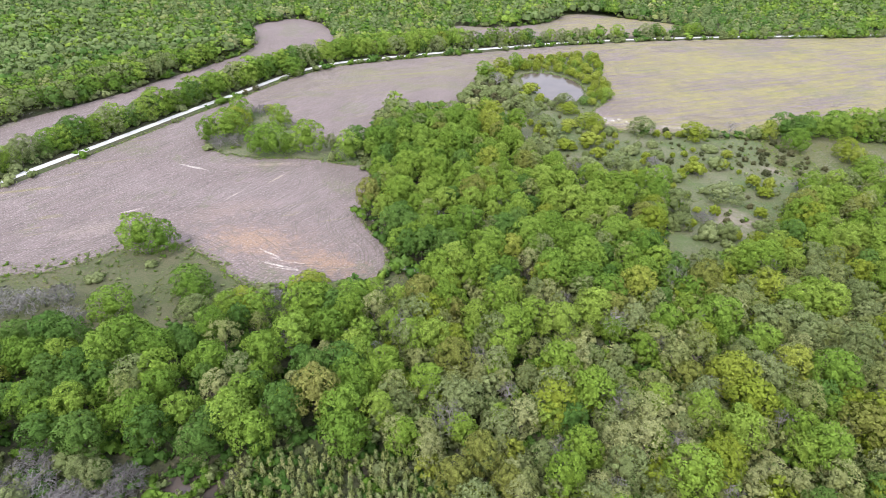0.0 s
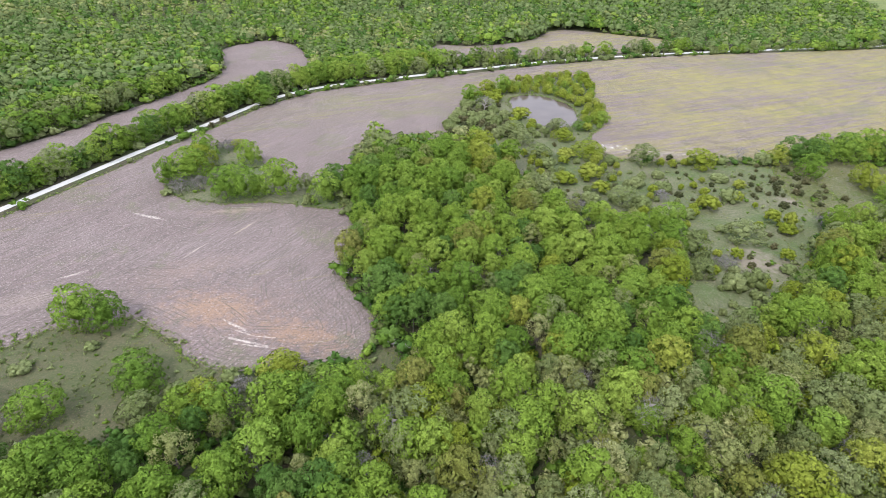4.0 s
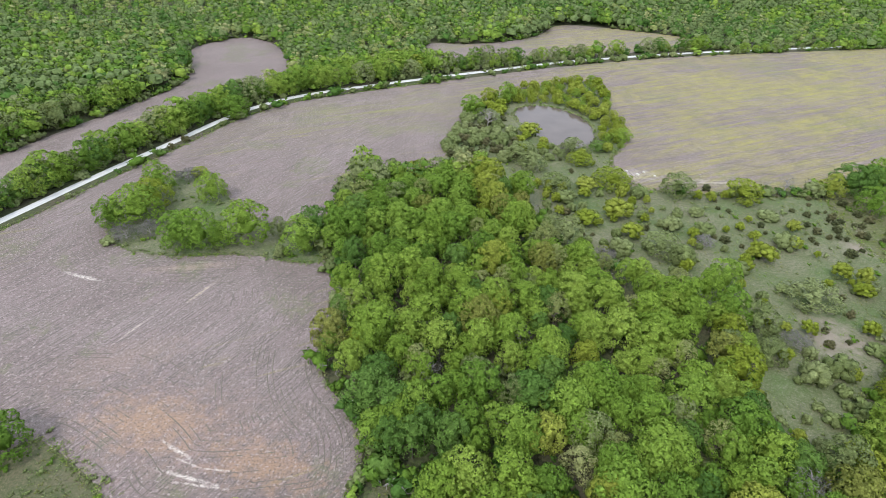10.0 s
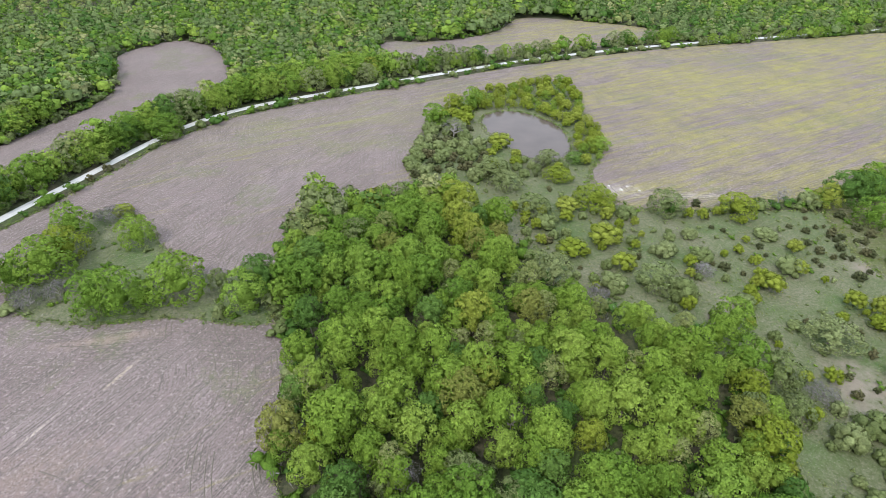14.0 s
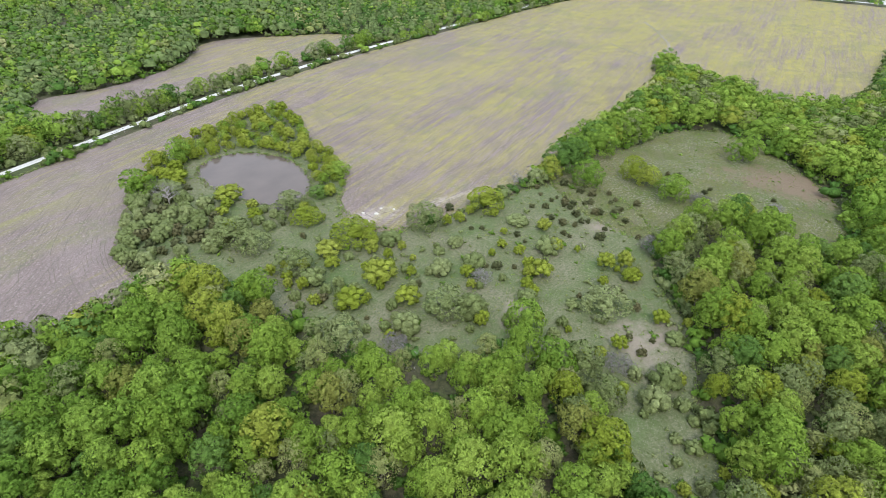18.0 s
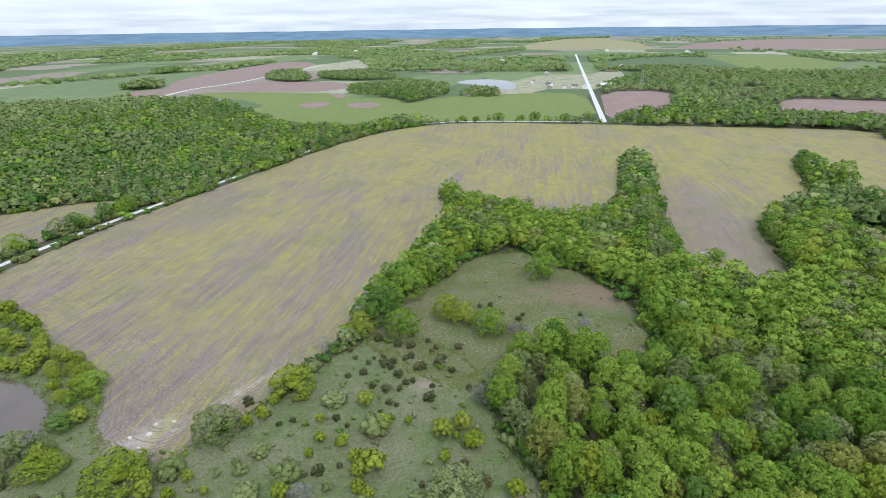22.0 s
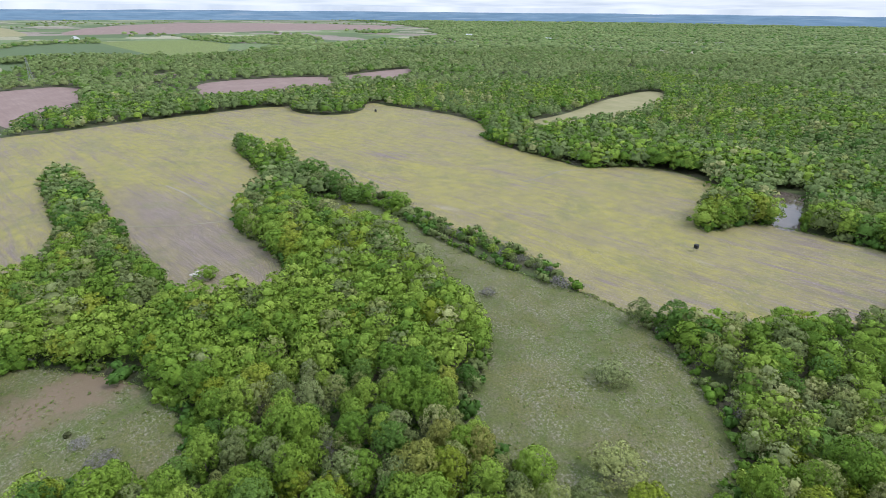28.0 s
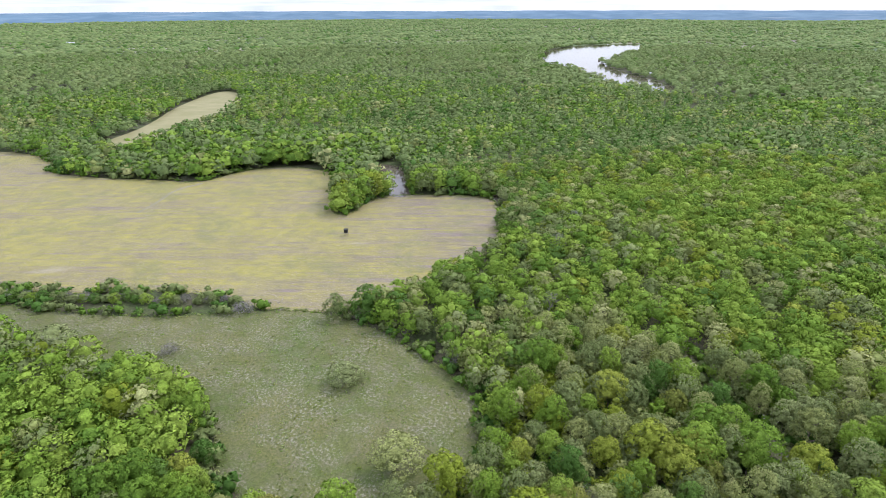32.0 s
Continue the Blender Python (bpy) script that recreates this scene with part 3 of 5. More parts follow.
FAR_STUBBLE = smooth([(2491, 1154), (3245, 1113), (2844, 728), (2078, 482), (1797, 629), (1847, 864)], 1)
BROWN_PATCH = smooth([(951, 186), (992, 128), (938, 136), (928, 176)], 1)
FAR_POND = forward(smooth([(851, 593), (920, 597), (944, 541), (877, 486), (779, 449), (838, 534)]), 0.0)
BROWN_ONE = forward(smooth([(830, 339), (878, 244), (723, 218), (694, 264), (642, 275)], 1))
BROWN_TWO = forward(smooth([(833, 115), (871, 48), (859, -72), (794, -52), (770, 50), (781, 106)], 1))
BROWN_THREE = forward(smooth([(866, -85), (934, -222), (860, -187), (831, -91)], 1))
DARK_FIELD = forward(smooth([(2085, 366), (1979, 177), (1693, -12), (1428, 30), (1276, 133), (1499, 201)], 1), 0.06)
GLADE = forward(smooth([(463, -134), (482, -199), (537, -283), (581, -396), (540, -386), (501, -315), (495, -249), (454, -185)]))
LAKE = forward(smooth([(322, -962), (338, -1318), (145, -1503), (146, -1262), (201, -979), (170, -826), (99, -691), (57, -589), (97, -641), (183, -750)]))
POND_TWO = forward(smooth([(248, -158), (225, -167), (212, -139), (220, -134), (233, -144)]))
OPEN_EAST = smooth([(444, 650), (500, 700), (450, 840), (380, 900), (300, 1100), (600, 1700), (1100, 2200), (2600, 2400), (3600, 900), (3600, -900), (2000, -900), (1500, -100), (1300, 60), (1250, 330), (900, 365), (600, 300), (500, 440)], 1)


def big_ground():
    """One sheet to the horizon; beyond two and a half kilometres it swells into low far hills."""
    rings = [0, 60, 140, 260, 420, 640, 950, 1350, 1800, 2400, 3000, 3600, 4200, 4700, 4950]
    v, f, n = [(60, 100, 0)], [], 96
    for i, r in enumerate(rings[1:]):
        for j in range(n):
            a = math.tau * j / n
            v.append((60 + math.cos(a) * r, 100 + math.sin(a) * r, rise(r)))
    f += [(0, 1 + j, 1 + (j + 1) % n) for j in range(n)]
    for i in range(len(rings) - 2):
        for j in range(n):
            a, b = 1 + i * n + j, 1 + i * n + (j + 1) % n
            f.append((a, a + n, b + n, b))
    ob = mesh_object("ground", v, f, FLOOR, None, True)
    ob.data.materials.append(FARLAND)
    for q in ob.data.polygons:
        if math.hypot(q.center.x - 60, q.center.y - 100) > 1800:
            q.material_index = 1
    return tagged(ob, "leaf-littered woodland floor with patches of spring grass", "ground", kind="structure")


big_ground()


def far_hills():
    """The last wooded ridges under the sky, all round, as a backdrop with haze painted in."""
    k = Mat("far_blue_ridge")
    # blue of distance haze put into the colour of woods and field strips
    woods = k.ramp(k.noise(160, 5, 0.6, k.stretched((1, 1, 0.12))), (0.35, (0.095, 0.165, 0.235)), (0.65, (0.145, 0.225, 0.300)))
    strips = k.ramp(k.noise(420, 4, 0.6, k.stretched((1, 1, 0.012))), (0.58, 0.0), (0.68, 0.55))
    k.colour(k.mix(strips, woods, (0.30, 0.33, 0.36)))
    v, f, n = [], [], 360
    for i, (r, z0, rough) in enumerate(((4640, 18, 0), (4720, 52, 12), (4800, 86, 10), (4880, 88, 6), (4960, 0, 0))):
        for j in range(n):
            a = math.tau * j / n
            v.append((60 + math.cos(a) * r, 100 + math.sin(a) * r, z0 + rough * noise.noise((math.cos(a) * 14, math.sin(a) * 14, i * 3.1))))
    for i in range(4):
        for j in range(n):
            a, b_ = i * n + j, i * n + (j + 1) % n
            f.append((a, a + n, b_ + n, b_))
    return tagged(mesh_object("backdrop_hills", v, f, k.m, None, True), "low wooded ridges on the horizon, painted blue for distance haze", "hills", kind="structure")


far_hills()


def land(name, outline, z, material, label, category):
    return tagged(sheet(name, outline, z, material), label, category, kind="structure")


land("tilled_field", TILLED, 0.06, SOIL, "bare tilled farm field with streaks of yellow weeds", "field")
land("island_grass", ISLAND, 0.12, SCRUB, "rough grass island in the tilled field", "grass")
land("savanna_grass", SAVANNA, 0.05, SCRUB, "rough scrubby grass with bare patches round the pond", "grass")
land("thicket_grass", THICKET, 0.045, SCRUB, "rough grass between the pond and the field", "grass")
land("draw_grass", DRAW, 0.05, MEADOW, "narrow grassy draw between the trees", "grass")
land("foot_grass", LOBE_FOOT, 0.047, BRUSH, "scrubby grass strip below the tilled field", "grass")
land("clearing_grass", CLEARING, 0.055, MEADOW, "green grass clearing enclosed by trees", "grass")
land("hayfield", HAYFIELD, 0.055, MEADOW, "flowering green hay meadow beside the woods", "meadow")
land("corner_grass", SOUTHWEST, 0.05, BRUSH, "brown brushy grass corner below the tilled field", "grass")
land("north_field", N_FIELD, 0.06, SOIL, "bare tilled field beyond the gravel lane", "field")
land("far_north_field", N_FIELD_FAR, 0.06, SOIL, "bare tilled field in front of the far woods", "field")
away = OPEN_EAST - np.array((45.0, 75.0))
NEAR_EAST = np.array((45.0, 75.0)) + away * np.minimum(1.0, 1850 / np.linalg.norm(away, axis=1))[:, None]
land("open_country", NEAR_EAST, 0.03, FARLAND, "open green farm country towards the horizon", "farmland")
land("green_field", GREEN_FIELD, 0.08, GREEN, "bright green winter wheat field by the road", "field")
land("brown_field", BROWN_ONE, 0.09, BROWN, "bare brown field beside the main road", "field")
for bare in ([(531, 639), (561, 637), (573, 614), (535, 592), (515, 599)], [(557, 582), (587, 581), (591, 548), (562, 532), (540, 544)], [(635, 676), (662, 675), (628, 636), (606, 632)]):
    land("bare_patch", smooth(bare), 0.11, BROWN, "bare brown patch in the winter wheat", "field")
land("brown_valley", BROWN_WEST, 0.09, BROWN, "long bare brown field along a far road", "field")
land("brown_slope", BROWN_MIDDLE, 0.095, BROWN, "bare brown field behind the wheat", "field")
land("brown_patch", BROWN_PATCH, 0.09, BROWN, "small bare brown patch among far woods", "field")
land("brown_strip", BROWN_TWO, 0.09, BROWN, "bare brown strip between far woods", "field")
land("brown_strip_far", BROWN_THREE, 0.09, BROWN, "narrow bare brown strip between far woods", "field")
land("far_bare_field", FAR_BROWN, 0.1, BROWN, "bare brown fields close to the horizon", "field")
land("far_stubble", FAR_STUBBLE, 0.1, STUBBLE, "pale yellow stubble field close to the horizon", "field")
land("dark_field", DARK_FIELD, 0.09, GREEN, "dark green far field", "field")
land("glade", GLADE, 0.06, STUBBLE, "pale grassy glade deep in the woods", "grass")
land("pond_water", POND, 0.09, WATER, "still brown farm pond water", "water")
land("creek_pond", POND_TWO, 0.09, WATER, "muddy woodland pond among trees", "water")
land("far_pond", FAR_POND, 0.12, WATER, "far farm lake beside the main road", "water")
land("lake", LAKE, 0.12, WATER, "long reservoir arm among the woods", "water")
tagged(ribbon("lane", LANE, 4.0, 0.10, GRAVEL), "white gravel farm lane along the field", "road", kind="structure")
tagged(ribbon("far_road", ROAD_WEST, 7.0, 0.12, GRAVEL), "pale gravel road winding along a far field", "road", kind="structure")
tagged(ribbon("highway", HIGHWAY, 7.2, 0.10, GRAVEL), "pale straight country road running to the horizon", "road", kind="structure")

# ---------------------------------------------------------------- trees
rng = np.random.default_rng(7)


def icosahedron():
    bm = bmesh.new()
    bmesh.ops.create_icosphere(bm, subdivisions=1, radius=1.0)
    bm.verts.ensure_lookup_table()
    v = np.array([q.co[:] for q in bm.verts])
    f = np.array([[q.index for q in p.verts] for p in bm.faces])
    bm.free()
    return v, f


BALL, BALL_FACES = icosahedron()


def dome(sides, rings):
    """The upper part of a ball, for trees so far off that their undersides never show."""
    v, f = [(0, 0, 1.0)], [(0, 1 + k, 1 + (k + 1) % sides) for k in range(sides)]
    for i in range(rings):
        a = radians(90 - 115 * (i + 1) / rings) if rings > 1 else radians(0)
        v += [(math.cos(a) * math.cos(math.tau * (k + i / 2) / sides), math.cos(a) * math.sin(math.tau * (k + i / 2) / sides), math.sin(a)) for k in range(sides)]
    for i in range(rings - 1):
        for k in range(sides):
            a, b = 1 + i * sides + k, 1 + i * sides + (k + 1) % sides
            f += [(a, a + sides, b), (b, a + sides, b + sides)]
    return np.array(v), np.array(f)


WIDE_DOME = dome(7, 2)


def crown_cards(lumps, per_lump, size, seed, droop=0.35, slim=1.0, soft=0.65, shell=0.92, cap=None, core=False):
    """A crown: the lumps' uneven leafy bodies, and leaf sprays on their outer sides. Corners, their normals, triangles."""
    r = np.random.default_rng(seed)
    spots, turned, faces, n = [], [], [], 0
    heart = np.mean([c for c, _ in lumps], 0)
    for i, (c, rad) in enumerate(lumps):
        if shell and (i < 2 or not core):
            spin = Euler((r.random() * 6, r.random() * 6, r.random() * 6)).to_matrix()
            use = cap if i or cap is None else WIDE_DOME
            body = BALL @ np.array(spin) if cap is None else use[0]
            out = body + 0.5 * (np.array(c) + body * rad - heart) / rad
            spots.append(np.array(c) + body * rad * shell * (0.84 + 0.28 * r.random((len(body), 1))))
            out = out / np.linalg.norm(out, axis=1)[:, None] + r.normal(size=out.shape) * 0.18
            turned.append(out / np.linalg.norm(out, axis=1)[:, None])
            skin = BALL_FACES if cap is None else use[1]
            faces.append(skin + n)
            n += len(body)
        if not per_lump:
            continue
        d = r.normal(size=(per_lump, 3))
        d[:, 2] = np.abs(d[:, 2]) * 0.9 - droop * r.random(per_lump)
        if core and i > 1:
            side = np.array(c) - heart
            d += side / np.linalg.norm(side) * 0.75
        d /= np.linalg.norm(d, axis=1)[:, None]
        p = np.array(c) + d * rad * (0.84 + 0.34 * r.random((per_lump, 1)))
        nrm = d + r.normal(size=d.shape) * 0.5
        nrm /= np.linalg.norm(nrm, axis=1)[:, None]
        u = np.cross(nrm, r.normal(size=d.shape))
        u /= np.linalg.norm(u, axis=1)[:, None]
        w = np.cross(nrm, u)
        s = size * (0.55 + 0.75 * r.random((per_lump, 1)))
        spots.append(np.stack([p + u * s * 0.62, p - u * s * 0.40 + w * s * 0.56 * slim, p - u * s * 0.40 - w * s * 0.56 * slim], 1).reshape(-1, 3))
        away = p - heart
        away /= np.linalg.norm(away, axis=1)[:, None]
        shade = d * soft * 1.4 + away * soft * 0.45 + nrm * (1 - soft) * 0.45
        turned.append(np.repeat(shade / np.linalg.norm(shade, axis=1)[:, None], 3, 0))
        faces.append(np.arange(per_lump * 3).reshape(-1, 3) + n)
        n += per_lump * 3
    return np.concatenate(spots), np.concatenate(turned), np.concatenate(faces)


def crown_lumps(height, radius, bottom, count, seed, spread=1.0):
    """Places and radii of the lumps that make up a crown: many small ones over an egg of a few uneven boughs, or a few large ones."""
    r = np.random.default_rng(seed)
    mid, half = (height + bottom) / 2, (height - bottom) / 2
    fine = count >= 40
    boughs = r.normal(size=(11, 3))
    boughs[:, 2] = np.abs(boughs[:, 2]) - 0.3
    boughs /= np.linalg.norm(boughs, axis=1)[:, None]
    lumps = [((0, 0, mid - 0.06 * half), radius * (0.56 if fine else 0.64))]
    if fine:
        lumps.append(((0, 0, mid + half * 0.36), radius * 0.42))
    for i in range(count):
        z = 1 - 1.55 * (i + 0.5) / count
        a = i * 2.39996 + r.random() * 0.8
        flat = math.sqrt(max(0.05, 1 - z * z))
        if fine:
            way = np.array((math.cos(a) * flat, math.sin(a) * flat, z))
            swell = 0.66 + 0.46 * min(1.0, max(0.0, float((boughs @ way).max()) * 2.4 - 1.35))
            k = radius * (0.19 + 0.17 * r.random())
            q = swell * (0.86 + 0.14 * r.random()) * spread
            lean = 1.0 - 0.16 * max(0.0, z)
            lumps.append(((way[0] * radius * q * lean, way[1] * radius * q * lean, mid + z * half * (0.52 + 0.40 * swell)), k))
        else:
            k = radius * (0.25 + 0.17 * r.random())
            q = (0.68 + 0.24 * r.random()) * spread
            lumps.append(((math.cos(a) * flat * radius * q, math.sin(a) * flat * radius * q, mid + z * half * 0.80), k))
    return lumps


def cards_mesh(name, cards, material, tint=None):
    spots, turned, faces = cards
    n = len(faces)
    me = bpy.data.meshes.new(name)
    me.vertices.add(len(spots))
    me.vertices.foreach_set("co", np.ascontiguousarray(spots, np.float32).ravel())
    me.loops.add(n * 3)
    me.loops.foreach_set("vertex_index", np.ascontiguousarray(faces, np.int32).ravel())
    me.polygons.add(n)
    me.polygons.foreach_set("loop_start", np.arange(n, dtype=np.int32) * 3)
    me.materials.append(material)
    if tint is not None:
        at = me.attributes.new("tint", "FLOAT", "FACE")
        at.data.foreach_set("value", np.ascontiguousarray(tint, np.float32))
    me.update(calc_edges=True)
    me.polygons.foreach_set("use_smooth", np.ones(n, bool))
    free = me.attributes.new("custom_normal", "FLOAT_VECTOR", "POINT")
    free.data.foreach_set("vector", np.ascontiguousarray(turned, np.float32).ravel())
    return me


def stem_mesh(name, height, girth, seed, limbs=0, reach=2.6, material=None):
    """A tapered trunk in one piece; its limbs grow out of the sides of the trunk."""
    r = random.Random(seed)
    bm = bmesh.new()
    sides, cuts = 6, (0, 0.06, 0.22, 0.34, 0.46, 0.57, 0.68, 0.79, 0.9, 1.0)
    bend = (r.uniform(-0.03, 0.03) * height, r.uniform(-0.03, 0.03) * height)
    rings = []
    for f in cuts:
        q = girth * (1.5 if f == 0 else 1.05 * (1 - f) ** 0.8 + 0.05)
        rings.append([bm.verts.new((bend[0] * f + math.cos(math.tau * k / sides) * q, bend[1] * f + math.sin(math.tau * k / sides) * q, -0.3 + height * f)) for k in range(sides)])
    walls = []
    for a, b in zip(rings, rings[1:]):
        walls.append([bm.faces.new((a[k], a[(k + 1) % sides], b[(k + 1) % sides], b[k])) for k in range(sides)])
    bm.faces.new(rings[-1])
    for i in range(limbs):
        row = 2 + i % (len(walls) - 3)
        face = walls[row][(i * 2 + r.randrange(2)) % sides]
        if not face.is_valid or len(face.verts) != 4:
            continue
        c = face.calc_center_median()
        out = Vector((c.x - bend[0] * cuts[row], c.y - bend[1] * cuts[row], 0)).normalized()
        length = reach * r.uniform(0.7, 1.15) * (1.15 - 0.7 * cuts[row])
        way = (out + Vector((0, 0, r.uniform(0.5, 1.1)))).normalized()
        for step, thin in ((0.35, 0.75), (0.35, 0.65), (0.3, 0.3)):
            new_face = bmesh.ops.extrude_discrete_faces(bm, faces=[face])["faces"][0]
            mid = new_face.calc_center_median()
            way = (way + Vector((r.uniform(-0.25, 0.25), r.uniform(-0.25, 0.25), r.uniform(0, 0.25)))).normalized()
            for v in new_face.verts:
                v.co = mid + (v.co - mid) * thin + way * length * step
            face = new_face
    me = bpy.data.meshes.new(name)
    bm.to_mesh(me)
    bm.free()
    me.materials.append(material or BARK)
    return me


class Kind:
    """A kind of tree or shrub: its trunk and crown meshes, in a few forms, to be scaled as it is planted."""

    def __init__(self, name, leaf, label, height=14.0, radius=5.0, bottom=3.0, lumps=44, per=66, size=0.47, forms=3, limbs=0, category="tree",
                 droop=0.35, slim=1.0, soft=0.5, spread=1.0, group="", stem=0.82, shell=0.95):
        self.name, self.label, self.category, self.height, self.radius = name, label, category, height, radius
        self.group = group or name + "s in the woods"
        self.leaf, self.cards, self.crowns, self.trunks = leaf, [], [], []
        for i in range(forms):
            seed = sum(map(ord, name + leaf)) * 10 + i
            cards = crown_cards(crown_lumps(height, radius, bottom, lumps, seed, spread), per, size, seed, droop, slim, soft, shell, None, lumps >= 40)
            self.cards.append(cards)
            self.crowns.append(cards_mesh(name + "_crown", cards, LEAF[leaf]))
            self.trunks.append(stem_mesh(name + "_trunk", height * stem, height * 0.016, seed, limbs, radius * 0.75, PALE_BARK if leaf == "grey" else BARK))
        self.made = 0

    def plant(self, x, y, height, turn, wide=1.0):
        top = new(self.name)
        i = self.made % len(self.crowns)
        self.made += 1
        s = height / self.height
        top.matrix_world = Matrix.LocRotScale((x, y, 0), Euler((0, 0, turn)), (s * wide, s * wide, s))
        for nm, me in (("trunk", self.trunks[i]), ("crown", self.crowns[i])):
            ob = new(nm, me)
            ob.parent = top
        return tagged(top, self.label, self.category, self.group)


KINDS = {
    "oak": Kind("oak", "green", "leafy oak with a full rounded fresh green crown", radius=4.7, forms=4),
    "linden": Kind("linden", "lime", "broad tree with a lush light green crown", height=14.5, radius=4.7, bottom=2.5, forms=4),
    "tall_oak": Kind("pin_oak", "dark", "tall oak with a dense deep green crown", height=16, radius=4.8, bottom=3.5),
    "maple": Kind("maple", "yellow", "tree with a bright yellow-green spring crown", height=13, radius=4.6, bottom=2.0),
    "ash": Kind("ash", "pale", "budding tree with thin pale silvery green foliage", height=15, radius=4.0, bottom=2.0, lumps=48, per=54, size=0.42, limbs=8, soft=0.45, shell=0.7, spread=1.04, slim=0.7, forms=4),
    "hickory": Kind("hickory", "tan", "tree with a bronze-tinted catkin crown", height=14, radius=4.8, bottom=3),
    "elm": Kind("elm", "dull", "tree with a dull grey-green spring crown", height=12, radius=3.9, bottom=0.8, lumps=48, per=52, size=0.43, soft=0.45, shell=0.75, spread=1.04, slim=0.8, forms=4),
    "shrub": Kind("shrub", "dull", "low spreading grey-green shrub in rough grass", height=4, radius=3.0, bottom=-0.6, lumps=20, per=52, size=0.30, soft=0.5, shell=0.9, spread=0.96, category="shrub",
                  group="shrubs on the rough grass", stem=0.5),
    "sapling": Kind("sapling", "yellow", "slender yellow-green young tree in rough grass", height=6, radius=3.0, bottom=0.3, lumps=18, per=56, size=0.32, limbs=5, soft=0.5, shell=0.8, spread=1.0,
                    group="saplings on the rough grass"),
    "juniper": Kind("juniper", "juniper", "small dark brown-green juniper bush in the grass", height=2.4, radius=1.25, bottom=-0.8, lumps=12, per=30, size=0.30, slim=0.8,
                    category="shrub", group="junipers on the rough grass", stem=0.6),
    "grey_shrub": Kind("thorn_shrub", "grey", "leafless silvery thorn shrub with fine twigs", height=5, radius=3.4, bottom=-0.4, lumps=14, per=70, size=0.85, limbs=6,
                       category="shrub", slim=0.13, soft=0.2, shell=0, group="bare shrubs", stem=0.7),
    "bare_tree": Kind("dead_tree", "grey", "bare grey dead tree with pale twigs", height=11, radius=3.6, bottom=3.5, lumps=14, per=34, size=1.1, limbs=14, slim=0.08, soft=0.2, shell=0,
                      group="dead trees", stem=1.0),
}

for key, leaf, label in (("oak", "green", "round-headed oak leafy to the ground beside a field"), ("linden", "lime", "broad light green tree leafy to the ground beside a field"),
                         ("tall_oak", "dark", "deep green oak leafy to the ground beside a field"), ("maple", "yellow", "yellow-green tree leafy to the ground in open grass"),
                         ("elm", "dull", "dull green tree leafy to the ground in open grass")):
    name = KINDS[key].name
    KINDS["field_" + key] = Kind("field_" + name, leaf, label, height=12, radius=5.2, bottom=-1.5, lumps=44, per=58, size=0.48, shell=0.9 if key != "elm" else 0.7, forms=3,
                                 group=name + "s in the open")


def open_land(xy, margin=0.0):
    if margin:
        return np.any([open_land(xy + np.array(o)) for o in ((margin, 0), (-margin, 0), (0, margin), (0, -margin), (0, 0))], axis=0)
    bad = np.zeros(len(xy), bool)
    for o in (TILLED, SAVANNA, THICKET, DRAW, LOBE_FOOT, CLEARING, HAYFIELD, SOUTHWEST, N_FIELD, N_FIELD_FAR, GREEN_FIELD, BROWN_ONE, BROWN_TWO, BROWN_THREE, GLADE, LAKE, POND_TWO, FAR_POND, OPEN_EAST, BROWN_PATCH, BROWN_WEST, BROWN_MIDDLE, FAR_STUBBLE, FAR_BROWN, DARK_FIELD):
        bad |= inside(xy, o)
    for line, half in ((LANE, 5), (HIGHWAY, 9)):
        p = smooth(line, 2, False)
        for a, b in zip(p, p[1:]):
            d = b - a
            t = np.clip(((xy - a) @ d) / (d @ d), 0, 1)
            bad |= np.linalg.norm(xy - a - t[:, None] * d, axis=1) < half
    return bad


def scatter(x0, x1, y0, y1, step, seed):
    """A jittered grid of places, in plan steps."""
    r = np.random.default_rng(seed)
    gx, gy = np.meshgrid(np.arange(x0, x1, step), np.arange(y0, y1, step * 0.87))
    gx = gx + (np.arange(gx.shape[0]) % 2)[:, None] * step / 2
    xy = np.stack([gx.ravel(), gy.ravel()], 1)
    return xy + r.uniform(-0.45, 0.45, xy.shape) * step


SPINE = np.array([(0, 0), (-4, 50), (-4, 90), (7, 113), (36, 127), (80, 137)], float)


def off_spine(xy):
    best = np.full(len(xy), 1e9)
    for a, b in zip(SPINE, SPINE[1:]):
        d = b - a
        t = np.clip(((xy - a) @ d) / (d @ d), 0, 1)
        best = np.minimum(best, np.linalg.norm(xy - a - t[:, None] * d, axis=1))
    return best


def bearing(xy):
    return np.degrees(np.arctan2(xy[:, 0] - 30, xy[:, 1] - 60)) % 360


CREEK = smooth([(-54, 46), (-50, 53), (-47, 57), (-42, 58), (-37, 57), (-38, 50), (-46, 45)])
WILLOWS = smooth([(-37, 36), (-38, 60), (-23, 61), (-8, 61), (2, 56), (4, 40), (-10, 34)])
HEDGE_BANK = smooth([(322, 33), (271, 30), (243, 13), (205, 8), (194, 12), (197, 19), (224, 34), (259, 44), (306, 49), (322, 49)], 1)
THORNS = smooth([(-90, 36), (-88, 58), (-70, 59), (-55, 60), (-50, 54), (-54, 40), (-70, 34)])
land("creek_water", CREEK, 0.07, WATER, "muddy brown creek pool under trees", "water")

